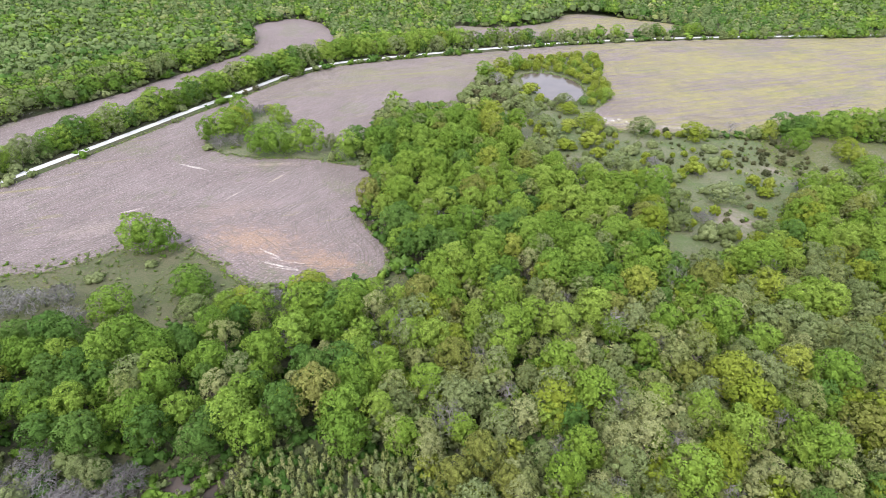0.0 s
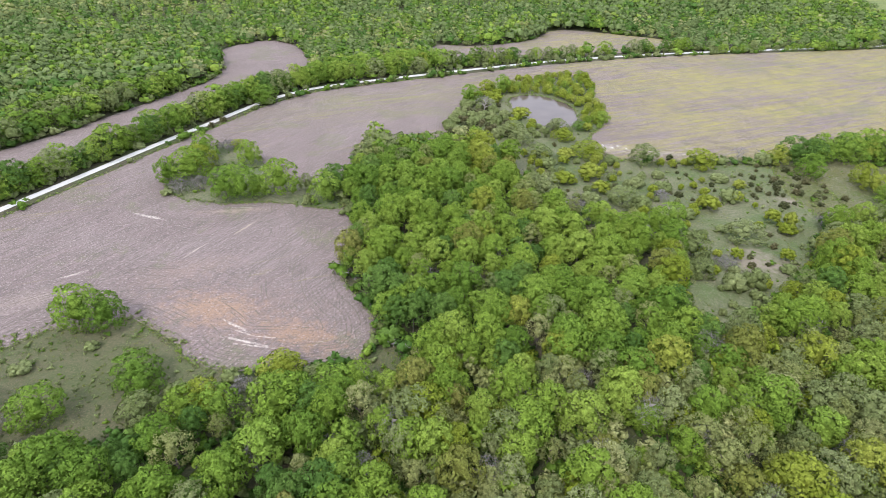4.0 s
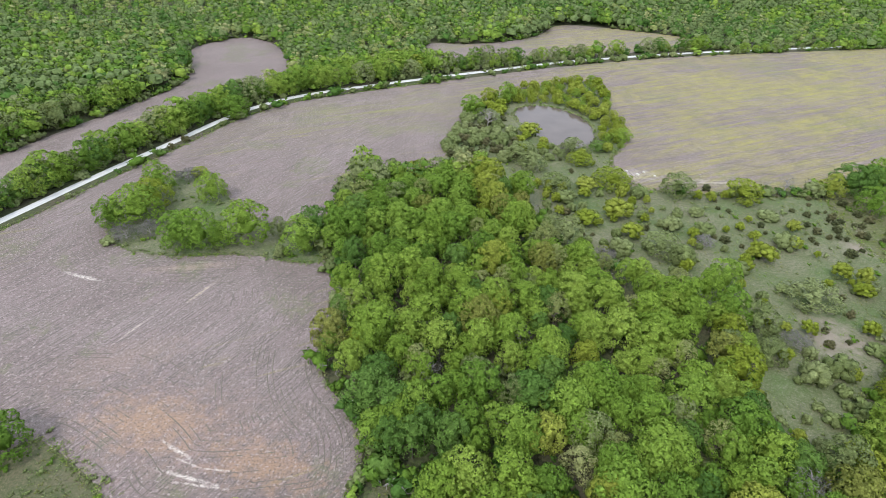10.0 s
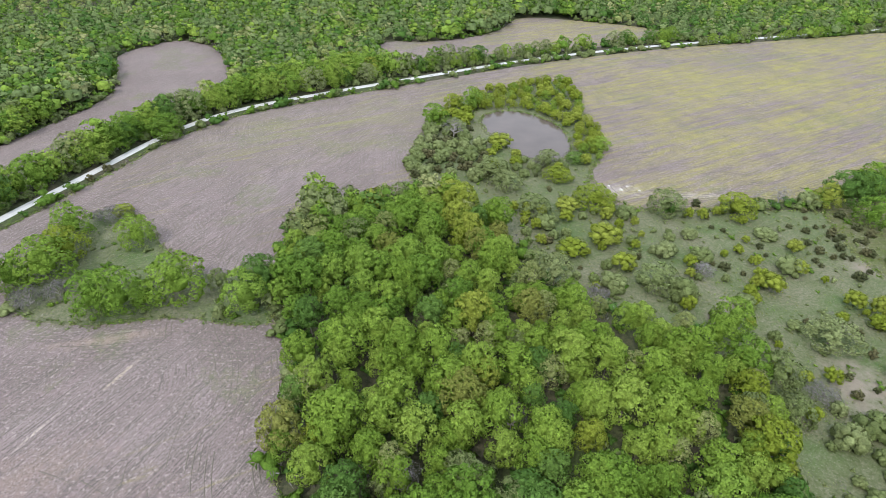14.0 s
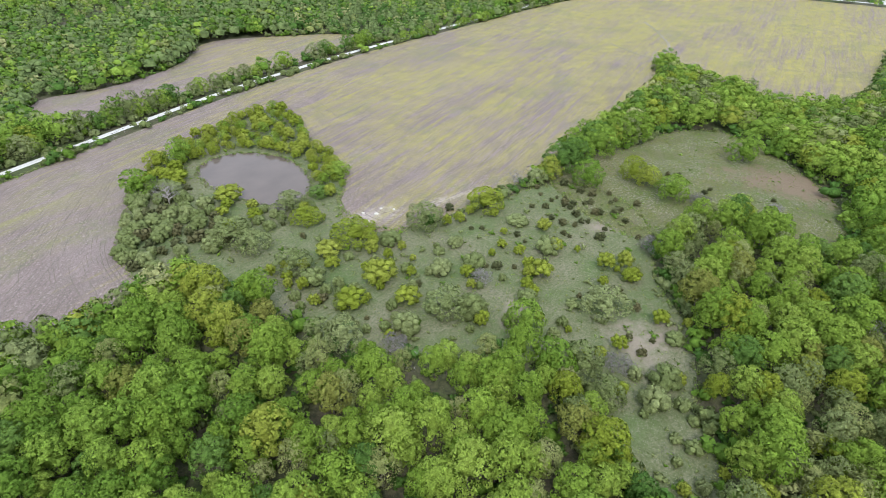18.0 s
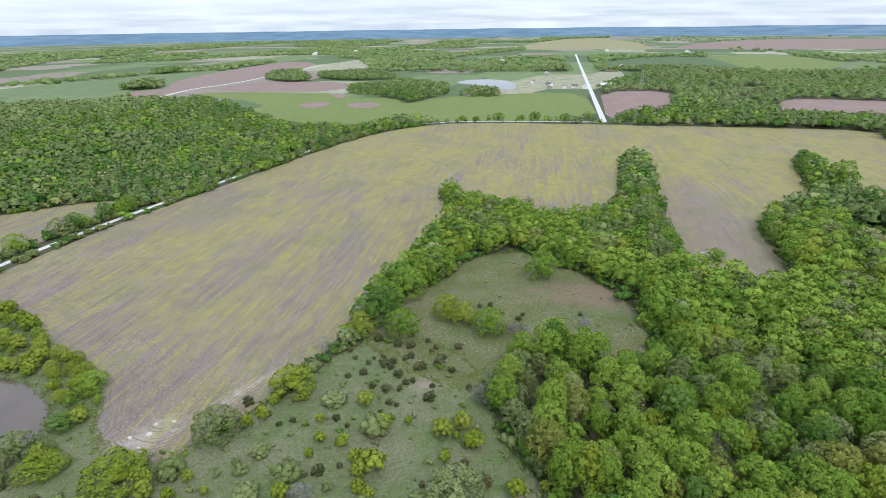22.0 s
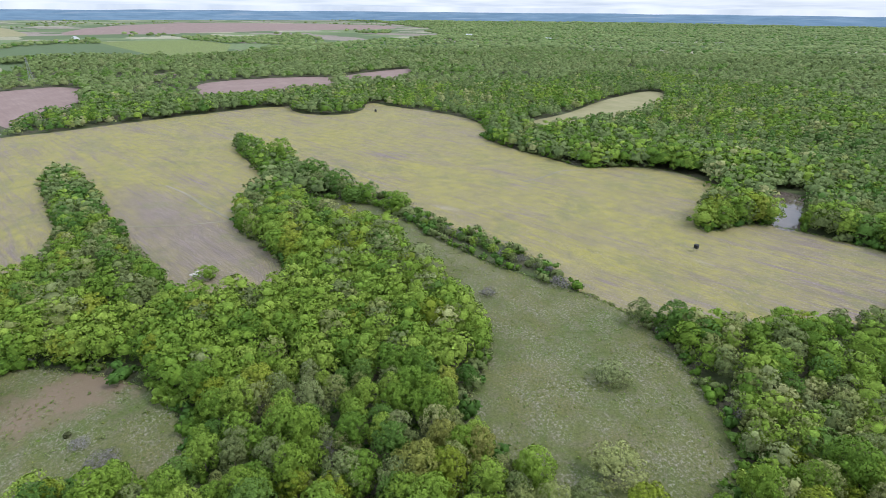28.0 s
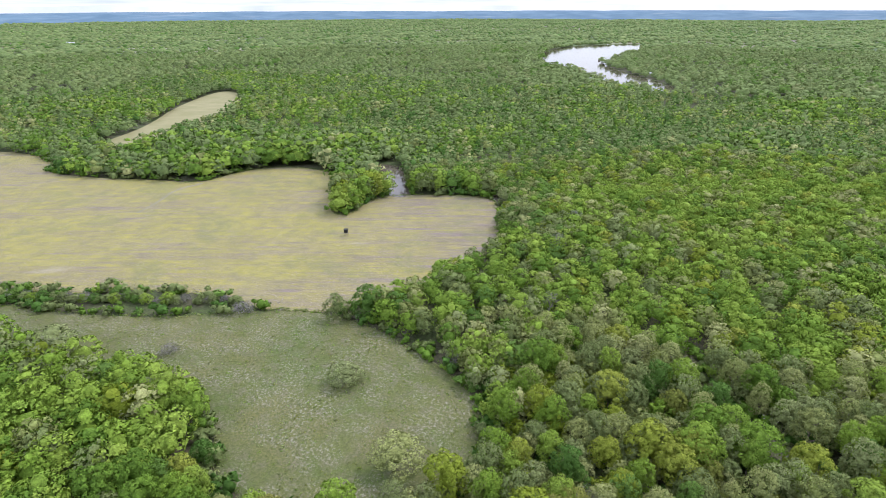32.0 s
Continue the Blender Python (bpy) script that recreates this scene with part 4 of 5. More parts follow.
places = scatter(-480, 700, -520, 760, 5.9, 3)
places = places[~open_land(places, 1.0)]
places = places[(off_spine(places) > 180) | ~open_land(places, 2.2)]
for o in (CREEK, WILLOWS, THORNS, HEDGE_BANK):
    places = places[~inside(places, o)]
far = off_spine(places)
b = bearing(places)
seen = (far < 150) | (b < 212) | (b > 300)
places, far = places[seen], far[seen]
lower = scatter(-14, 122, -5, 112, 5.6, 17)
lower = lower[~open_land(lower, 2.0)]
for o in (CREEK, WILLOWS, THORNS):
    lower = lower[~inside(lower, o)]
order = np.argsort(far)
places, far = places[order], far[order]
mixed = np.random.default_rng(5)
share = mixed.random(len(places))
stands = np.array([noise.noise((x / 60, y / 60, 0.3)) for x, y in places])


def kind_for(x, y, s, g):
    """Which tree grows at a place: the southern woods are a paler mixture, the rest mostly oak and linden."""
    south = y < 108 and -12 < x < 115
    east = x > 60 and not south
    fringe = x > 12 and y > 165
    cuts = ((0.30, "ash"), (0.58, "elm"), (0.68, "maple"), (0.73, "hickory"), (0.78, "tall_oak")) if south else \
        (((0.14, "ash"), (0.30, "elm"), (0.38, "maple"), (0.41, "hickory"), (0.50 if g < 0 else 0.45, "tall_oak")) if east or fringe else
         ((0.04, "ash"), (0.08, "elm"), (0.11, "maple"), (0.12, "hickory"), (0.45 if y < 110 else (0.27 if g < 0 else 0.18), "tall_oak")))
    for at, k in cuts:
        if s < at:
            return k
    if y < 110 and x < -12:
        return "oak" if s < 0.85 else "linden"
    return "linden" if g > 0.02 or s > 0.85 else "oak"


def joined(name, label, trees, category="woods", span=(0.1, 0.9)):
    """Many trees as one thing: for each leaf colour, the crowns of its trees in one mesh. Trees: leaf, cards, x, y, z, height scale, width scale."""
    r = np.random.default_rng(sum(map(ord, name)))
    holder = tagged(new(name), label, category, kind="stuff")
    for leaf in sorted({t[0] for t in trees}):
        spots, turns, faces, tint, n = [], [], [], [], 0
        for _, (c, nrm, tri), x, y, z, tall, w in (t for t in trees if t[0] == leaf):
            a = r.random() * 6.28
            ca, sa = math.cos(a), math.sin(a)
            spots.append(np.stack([(c[:, 0] * ca - c[:, 1] * sa) * w + x, (c[:, 0] * sa + c[:, 1] * ca) * w + y, c[:, 2] * tall + z], 1))
            turns.append(np.stack([nrm[:, 0] * ca - nrm[:, 1] * sa, nrm[:, 0] * sa + nrm[:, 1] * ca, nrm[:, 2]], 1))
            tint.append(np.full(len(tri), r.uniform(*span)))
            faces.append(tri + n)
            n += len(c)
        ob = new("crowns", cards_mesh(name + "_" + leaf, (np.concatenate(spots), np.concatenate(turns), np.concatenate(faces)), LEAF[leaf], np.concatenate(tint)))
        ob.parent = holder
        tagged(ob, kind="stuff")
    return holder


MOST = 280
SMALL = [crown_cards(crown_lumps(14, 5.0, 0.5, 15, 900 + i, 1.1), 26, 1.1, 900 + i, 0.3, 1.0, 0.4, 0.6, dome(5, 1)) for i in range(4)]
spare = []
near = (far < 104) & (places[:, 1] > -5)
for (x, y), s, g in zip(places[near], share[near], stands[near]):
    kind = KINDS[kind_for(x, y, s, g)]
    tall, w, turn = 14 * (0.68 + 0.50 * mixed.random()), 0.84 + 0.26 * mixed.random(), mixed.random() * 6.28
    if kind.name in ("ash", "elm"):
        tall *= 0.92
    if kind.made < MOST:
        kind.plant(x * K, y * K, tall, turn, w)
    else:
        spare.append((kind.leaf, kind.cards[len(spare) % len(kind.cards)], x * K, y * K, 0, tall / kind.height, tall / kind.height * w))
for (x, y), s in zip(lower, mixed.random(len(lower))):
    t = 8.5 * mixed.uniform(0.7, 1.15) / 14
    spare.append(("pale" if s < 0.4 else ("dull" if s < 0.75 else ("yellow" if s < 0.9 else "lime")), SMALL[len(spare) % 4], x * K, y * K, 0, t, t * mixed.uniform(0.95, 1.25)))
joined("near_woods", "dense mixed spring woods of full green crowns", spare)
print("near trees", int(near.sum()), "joined", len(spare))


# ---------------------------------------------------------------- trees and shrubs that stand by themselves
def planted(rows):
    r = random.Random(len(rows) * 7 + 1)
    for name, x, y, tall, radius in rows:
        kind = KINDS["field_" + name] if "field_" + name in KINDS else KINDS[name]
        kind.plant(x * K, y * K, tall, r.random() * 6.28, (1.0 if kind.category == "shrub" else 1.15) * radius / kind.radius / (tall / kind.height))


planted([
    ("oak", -96, 205, 12.1, 4.0), ("linden", -89, 208, 15, 7.6), ("oak", -90, 227, 13.6, 5.1), ("maple", -88, 217, 12.3, 5.4), ("grey_shrub", -89, 198, 6.5, 4.7),
    ("grey_shrub", -83, 200, 6.3, 4.2), ("oak", -72, 194, 14, 5.6), ("oak", -66, 193, 16, 5.6), ("oak", -61, 194, 10.3, 3.4), ("linden", -71, 221, 12.4, 4.7),
    ("linden", -54, 197, 16, 6.8), ("elm", -45, 199, 7.9, 2.7), ("shrub", -43, 189, 4.3, 2.2), ("oak", -37, 191, 14.0, 5.6), ("tall_oak", -34, 197, 14.2, 5.3),
    ("grey_shrub", -84, 235, 4.9, 5.7), ("maple", -81, 238, 4.1, 3.2), ("shrub", -93, 196, 2.4, 3), ("shrub", -78, 205, 2.2, 3)])
planted([
    ("oak", -86, 127, 14.5, 5.9), ("oak", -80, 127, 12.0, 4.8), ("oak", -65, 109, 9.2, 4.9), ("oak", -79, 98, 11.1, 5.0), ("maple", -34, 110, 6.9, 4.9),
    ("oak", -22, 103, 10.5, 5.6), ("grey_shrub", -106, 99, 8, 5.5), ("grey_shrub", -100, 100, 7.5, 5.5), ("grey_shrub", -94, 102, 7.5, 4.6), ("grey_shrub", -88, 95, 6.3, 4.4),
    ("linden", -32, 98, 14, 6.6), ("shrub", -19, 109, 5, 2.4), ("shrub", -80, 119, 2.2, 2.2), ("shrub", -92, 112, 2.4, 3.2), ("shrub", -62, 107, 3, 3)])
planted([
    ("oak", -62, 105, 9, 4.2), ("maple", -48, 101, 9.5, 4.0), ("elm", -59, 98, 9, 4.4), ("shrub", -55, 104, 4.5, 3.4), ("oak", -44, 98, 11, 4.6), ("linden", -51, 98, 10.5, 4.2),
    ("maple", -33, 109, 7.5, 3.6), ("oak", -30, 101, 11, 4.8), ("oak", -21, 100, 11, 4.8), ("linden", -17, 105, 10, 4.0), ("elm", -36, 103, 7, 3.8), ("elm", -26, 107, 6.5, 3.6),
    ("grey_shrub", -42, 106, 3.6, 3.2), ("shrub", -45, 109, 3.4, 3.0), ("juniper", -22, 109, 2.8, 1.6), ("juniper", -38, 110, 2.4, 1.5)])
planted([("bare_tree", 110, -61, 15, 3.6), ("bare_tree", 108, -93, 14, 3.4), ("bare_tree", 104, -17, 12, 3.2)])
planted([
    ("oak", -83, 294, 12, 6.6), ("juniper", -99, 261, 3.2, 1.7), ("juniper", -96, 268, 3.2, 2.0), ("oak", 20, 297, 11.5, 5.4), ("maple", 30, 313, 9.2, 4.4),
    ("bare_tree", 26, 284, 9.6, 4.5), ("oak", 38, 313, 12, 5), ("maple", 57, 247, 5.9, 4.9), ("elm", 57, 259, 7, 4.2), ("maple", 64, 230, 7.1, 7.0),
    ("elm", 84, 223, 9.5, 5.6), ("maple", 106, 220, 8.9, 6.0), ("tall_oak", 67, 259, 5, 3.5), ("elm", 35, 251, 8.6, 6.0), ("sapling", 43, 276, 6, 5.0),
    ("elm", 38, 243, 8, 5.0), ("linden", 79, 268, 7, 4.6), ("sapling", 33, 299, 6, 4)])
planted([
    ("sapling", 59, 209, 7.5, 5.0), ("sapling", 60, 197, 5.9, 3.6), ("elm", 65, 188, 8.5, 5.4), ("shrub", 70, 184, 6.6, 4.8), ("oak", 75, 171, 12.5, 4.6),
    ("sapling", 94, 184, 6.8, 3.5), ("shrub", 104, 191, 5.5, 4.6), ("elm", 96, 165, 8.0, 5.8), ("grey_shrub", 84, 151, 3.6, 4.2), ("oak", 70, 158, 14.0, 4.7),
    ("elm", 75, 155, 12, 4.7), ("shrub", 108, 207, 2.9, 4.6), ("sapling", 111, 176, 6.1, 2.8), ("sapling", 115, 173, 6.9, 2.4), ("sapling", 112, 168, 4.8, 2.8),
    ("grey_shrub", 127, 173, 6, 4.3), ("shrub", 74, 202, 4.5, 4.2), ("shrub", 71, 222, 4, 4.2)])
planted([
    ("sapling", 48, 205, 5.4, 4.6), ("shrub", 54, 189, 5, 4.6), ("shrub", 83, 199, 4.2, 4.0), ("grey_shrub", 80, 192, 4.3, 3.6), ("shrub", 84, 179, 4.1, 3.5),
    ("shrub", 45, 219, 5, 4.6), ("elm", 43, 227, 7.5, 5.2), ("sapling", 54, 228, 5.2, 4.2), ("shrub", 88, 142, 6, 4.3), ("shrub", 81, 140, 6, 4.2),
    ("elm", 75, 147, 6.3, 3.8), ("shrub", 92, 171, 2.0, 2.6), ("grey_shrub", 48, 185, 5, 4.2), ("shrub", 101, 148, 2.7, 3.2), ("grey_shrub", 53, 257, 4.0, 3.0),
    ("shrub", 75, 176, 3.1, 2.6)])
planted([
    ("shrub", 133, 223, 5.5, 4.4), ("maple", 138, 222, 10, 4.2), ("tall_oak", 145, 223, 14.0, 6.4), ("oak", 157, 226, 11.2, 6.0), ("oak", 144, 210, 12.0, 5.2),
    ("oak", 166, 223, 15.5, 6.4), ("linden", 180, 226, 12.9, 6.0), ("linden", 188, 224, 15, 7.0), ("tall_oak", 153, 224, 12.5, 5.4), ("maple", 160, 203, 11, 4.6),
    ("maple", 160, 197, 9.5, 4.2), ("linden", 159, 187, 10.5, 5.4), ("oak", 205, 187, 14.0, 6.2), ("grey_shrub", 162, 179, 4.8, 4.2), ("grey_shrub", 171, 157, 3.2, 4.4),
    ("grey_shrub", 179, 162, 2.3, 2.8), ("linden", 161, 167, 12, 5.1), ("bare_tree", 123, 224, 8.5, 3.8)])
planted([
    ("oak", 297, 43, 12.0, 7.0), ("oak", 399, 80, 22, 9.0), ("tall_oak", 357, 69, 17, 9), ("tall_oak", 336, 61, 15, 8.0), ("tall_oak", 317, 58, 9.1, 6.6),
    ("grey_shrub", 199, 17, 4.0, 4.6), ("grey_shrub", 203, 44, 3.4, 3.6), ("elm", 168, 9, 11.0, 3.8), ("tall_oak", 159, 4, 14, 5.2), ("elm", 148, 37, 7, 4.6),
    ("ash", 122, 59, 9.5, 6.0), ("oak", 255, 131, 6.5, 4.3), ("linden", 220, -86, 15, 8), ("grey_shrub", 123, 19, 6.0, 3.6), ("oak", 541, 362, 9, 6), ("oak", 549, 340, 7, 4),
    ("oak", 553, 327, 11, 6), ("oak", 561, 298, 10, 6), ("shrub", 531, 384, 4, 4)])

for group in (
        [(122, 221), (126, 215), (126, 210), (131, 208), (130, 204), (121, 208), (125, 199), (118, 202), (118, 211), (96, 226), (96, 218), (112, 201), (114, 194), (123, 195),
         (131, 196), (110, 194), (108, 195), (97, 211), (96, 201), (102, 198), (115, 192), (103, 202), (85, 196), (87, 194), (91, 191), (93, 186), (45, 200), (46, 198), (48, 198)],
        [(51, 194), (43, 211), (72, 201), (91, 150), (103, 160), (106, 167), (96, 172), (97, 151), (93, 155), (66, 175), (66, 201), (119, 221), (94, 213), (118, 198), (128, 203),
         (126, 199), (128, 206), (129, 210), (121, 186), (174, 194), (172, 197), (174, 182), (171, 182), (184, 165), (138, 208), (138, 215), (140, 204), (145, 201)],
        [(143, 197), (136, 192), (135, 201), (132, 195), (125, 194), (126, 188), (127, 205), (129, 219), (120, 195), (146, 191), (130, 179), (135, 187), (140, 197), (139, 192),
         (133, 202), (26, 262), (29, 266), (24, 270), (31, 272), (27, 258), (21, 265), (33, 262), (18, 271), (52, 240), (50, 250)]):
    for x, y in group:
        t = mixed.random()
        KINDS["juniper"].plant(x * K + mixed.uniform(-0.6, 0.6), y * K, 1.5 + 1.9 * t * t, mixed.random() * 6.28, 0.85 + 0.5 * mixed.random())


def row_of_trees(line, side, gap, kinds, tall, seed, keep=1.0, drift=1.6):
    """Trees along a line, so far to its left, in plan steps."""
    r = random.Random(seed)
    p = smooth(line, 2, False)
    left = 0.0
    for a, b_ in zip(p, p[1:]):
        d = b_ - a
        n = np.linalg.norm(d)
        d = d / n
        while left < n:
            q = a + d * left + np.array((-d[1], d[0])) * (side + r.uniform(-drift, drift))
            if r.random() < keep:
                k = r.choice(kinds)
                KINDS["field_" + k if "field_" + k in KINDS else k].plant(q[0] * K, q[1] * K, tall * r.uniform(0.75, 1.2), r.random() * 6.28, r.uniform(0.95, 1.3))
            left += gap * r.uniform(0.75, 1.25)
        left -= n


row_of_trees(LANE[2:8], 7, 4.3, ("oak", "linden", "tall_oak", "elm"), 12.5, 1)
row_of_trees(LANE[2:9], 4.2, 7.0, ("elm", "shrub", "shrub"), 3.5, 2)
row_of_trees(LANE[7:10], 6, 4.8, ("linden", "elm", "oak"), 12, 3, 0.9)
row_of_trees(LANE[9:14], 6, 6.2, ("oak", "elm", "linden", "tall_oak"), 10, 4, 0.8)
row_of_trees(LANE[9:15], 4.5, 6.0, ("shrub", "elm"), 3.6, 5, 0.8)
row_of_trees(LANE[15:19], -5, 9, ("shrub", "oak", "elm"), 5.5, 6, 0.6)
row_of_trees(LANE[10:14], -4.2, 6.5, ("shrub", "elm", "shrub"), 4.0, 16, 0.6)
row_of_trees(LANE[13:18], -4.8, 5.2, ("elm", "oak", "linden"), 6.5, 17, 0.75)
HEDGE = [(304, 42), (273, 39), (240, 26), (222, 21), (203, 14)]
row_of_trees(HEDGE, 0, 3.8, ("tall_oak", "elm", "linden", "shrub"), 4.6, 7, 0.95, 1.0)
row_of_trees(HEDGE, 1.5, 4.6, ("shrub", "shrub", "grey_shrub"), 3.2, 8)
row_of_trees([(476, 97), (430, 92), (380, 80), (340, 66), (321, 57)], 0, 5.6, ("tall_oak", "oak", "elm"), 10, 9, 1.0, 2.6)

# the thicket round the pond
ring = scatter(0, 100, 232, 346, 4.4, 21)
ring = ring[inside(ring, SAVANNA) | inside(ring, THICKET)]
middle = np.array([56.0, 285.0])
ring = ring[~inside((ring - middle) / 1.10 + middle, POND) & (ring[:, 1] > 250)]
for x, y in ring:
    t = mixed.random()
    north = y > 300 or x > 70
    if x < 36 and y < 292:
        k, h_ = ("juniper", 3.6) if t < 0.32 else ("shrub", 3.8)
    elif north:
        if t < 0.12 or (x < 38 and t < 0.6):
            continue
        k, h_ = ("linden", 4.6) if t < 0.3 else (("maple", 4.6) if t < 0.65 else ("sapling", 5.2))
    else:
        if t < 0.45:
            continue
        k, h_ = ("sapling", 5.0) if t < 0.62 else (("shrub", 3.5) if t < 0.85 else ("elm", 6.0))
    KINDS["field_" + k if "field_" + k in KINDS else k].plant(x * K, y * K, h_ * mixed.uniform(0.7, 1.25), mixed.random() * 6.28, mixed.uniform(0.9, 1.3))

more = scatter(36, 112, 118, 232, 5.8, 77)
more = more[inside(more, SAVANNA)]
for x, y in more:
    t = mixed.random()
    if (t < 0.40 and y > 150) or t < 0.2 or (x > 88 and t < 0.72):
        continue
    k = "sapling" if t > 0.72 else "shrub"
    KINDS[k].plant(x * K, y * K, (4.6 if k == "sapling" else 3.0) * mixed.uniform(0.6, 1.2), mixed.random() * 6.28, mixed.uniform(0.75, 1.1))

# low scrub between the larger shrubs, along the woods' edges and under the trees: too much to count
thin = {}
for leaf, seed in (("dull", 71), ("green", 72), ("grey", 73), ("dark", 74)):
    thin[leaf] = [crown_cards(crown_lumps(2.0, 1.5, -0.4, 3, seed + i), 10, 0.5, seed + i, 0.3, 0.15 if leaf == "grey" else 1.0, 0.5, 0 if leaf == "grey" else 0.85) for i in range(3)]
bushes = []
for spots, step, lo, hi, seed in ((SAVANNA, 5.0, 0.35, 0.95, 51), (CLEARING, 9.0, 0.2, 0.5, 52), (SOUTHWEST, 2.2, 0.15, 0.6, 53), (LOBE_FOOT, 2.2, 0.25, 0.8, 55), (ISLAND, 4.0, 0.3, 0.9, 54)):
    q = scatter(spots[:, 0].min(), spots[:, 0].max(), spots[:, 1].min(), spots[:, 1].max(), step, seed)
    q = q[inside(q, spots) & ~inside((q - middle) / 1.1 + middle, POND)]
    for x, y in q[mixed.random(len(q)) < 0.6]:
        leaf = mixed.choice(["dull", "green", "grey", "dull"])
        h_ = mixed.uniform(lo, hi)
        bushes.append((leaf, thin[leaf][int(mixed.integers(3))], x * K, y * K, 0, h_, h_ * mixed.uniform(0.8, 1.6)))
joined("low_scrub", "scattered low grey-green scrub in rough grass", bushes, "scrub")
under = []
for x, y in scatter(-130, 230, -5, 250, 4.8, 61):
    under.append((x, y))
under = np.array(under)
under = under[~open_land(under) & (off_spine(under) < 118)]
low_wood = scatter(-75, 118, -5, 106, 3.3, 67)
low_wood = low_wood[~open_land(low_wood)]
under = np.vstack([under, low_wood])
joined("undergrowth", "dull green undergrowth on the woodland floor", [
    (leaf, thin[leaf][int(mixed.integers(3))], x * K, y * K, 0, s, s * mixed.uniform(0.9, 1.6))
    for (x, y), leaf, s in zip(under, mixed.choice(["dull", "dark", "green", "grey"], len(under), p=[0.25, 0.5, 0.15, 0.1]), mixed.uniform(0.6, 1.9, len(under)))], "undergrowth")
# a fringe of bushes along the wood's foot where it meets open land
fringe = scatter(-200, 480, -130, 470, 2.9, 63)
shut = open_land(fringe)
edge = np.zeros(len(fringe), bool)
for dx, dy in ((3.2, 0), (-3.2, 0), (0, 3.2), (0, -3.2)):
    edge |= open_land(fringe + np.array((dx, dy)))
fringe = fringe[edge & ~shut]
fringe = fringe[mixed.random(len(fringe)) < 0.75]
joined("wood_edge_bushes", "mixed green bushes along the foot of the woods", [
    (leaf, thin[leaf][int(mixed.integers(3))], x * K, y * K, 0, s, s * mixed.uniform(0.9, 1.5))
    for (x, y), leaf, s in zip(fringe, mixed.choice(["dull", "dark", "green", "grey"], len(fringe), p=[0.35, 0.25, 0.25, 0.15]), mixed.uniform(1.1, 2.9, len(fringe)))], "bushes")
# rough grass along the edges of the tilled land
tuft = [crown_cards([((0, 0, 0.1), 0.7), ((0.5, 0.3, 0.1), 0.5)], 9, 0.5, 91 + i, 0.0, 0.35, 0.3, 0) for i in range(3)]
margin = []
for o, gap in ((TILLED, 0.55), (ISLAND, 0.6), (SAVANNA, 0.8), (HAYFIELD, 0.8), (CLEARING, 0.8), (N_FIELD, 1.2), (POND, 0.5)):
    for a, b_ in zip(o, np.roll(o, -1, 0)):
        n = np.linalg.norm(b_ - a)
        for t in np.arange(0, n, gap):
            q = a + (b_ - a) * t / n + mixed.normal(size=2) * 0.55
            if -140 < q[0] < 330 and -140 < q[1] < 350:
                margin.append((("dull", "pale", "green")[int(mixed.integers(3))], tuft[int(mixed.integers(3))], q[0] * K, q[1] * K, 0.02, mixed.uniform(0.5, 1.3), mixed.uniform(0.6, 1.5)))
joined("margin_grass", "rough tussocky grass along the field margins", margin, "grass")
tussocks = []
for o, step, names in ((HAYFIELD, 1.9, ("dull", "tan", "pale", "green")), (CLEARING, 2.0, ("dull", "tan", "green", "dull")), (SAVANNA, 2.3, ("dull", "tan", "pale", "green")), (SOUTHWEST, 1.4, ("dull", "tan", "dark", "dull")), (LOBE_FOOT, 1.4, ("dull", "tan", "dark", "green")), (ISLAND, 1.6, ("dull", "pale", "dull", "green"))):
    q = scatter(o[:, 0].min(), o[:, 0].max(), o[:, 1].min(), o[:, 1].max(), step, 95)
    q = q[inside(q, o) & ~inside((q - middle) / 1.05 + middle, POND)]
    patchy = np.array([noise.noise((x / 12, y / 12, 1.9)) for x, y in q])
    for (x, y), v in zip(q[patchy > -0.25], patchy[patchy > -0.25]):
        s_ = mixed.uniform(0.35, 0.8) * (1 + 0.5 * v)
        tussocks.append((names[int(mixed.integers(4))], tuft[int(mixed.integers(3))], x * K, y * K, 0.02, s_ * 0.7, s_ * mixed.uniform(0.8, 1.5)))
joined("meadow_tussocks", "tufts of rough olive grass in the meadows", tussocks, "grass")
willow = [crown_cards([((0, 0, z), 0.9 - 0.13 * z) for z in (0.8, 1.6, 2.4, 3.2, 4.0)], 16, 0.55, 81 + i, 0.2, 0.6, 0.5, 0) for i in range(3)]
q = scatter(-40, 6, 32, 64, 1.7, 65)
q = q[inside(q, WILLOWS)]
joined("willow_thicket", "thicket of slender pale green willow saplings", [
    (("pale", "dull", "pale")[i % 3], willow[i % 3], x * K, y * K, 0, 0.9 + 0.5 * mixed.random(), 1.0) for i, (x, y) in enumerate(q)], "saplings")
q = scatter(-92, -48, 32, 62, 4.6, 66)
for x, y in q[inside(q, THORNS)]:
    t = mixed.random()
    k = "grey_shrub" if t < 0.65 else ("shrub" if t < 0.85 else "elm")
    KINDS[k].plant(x * K, y * K, (5.5 if k != "elm" else 8) * mixed.uniform(0.7, 1.1), mixed.random() * 6.28, mixed.uniform(0.9, 1.3))
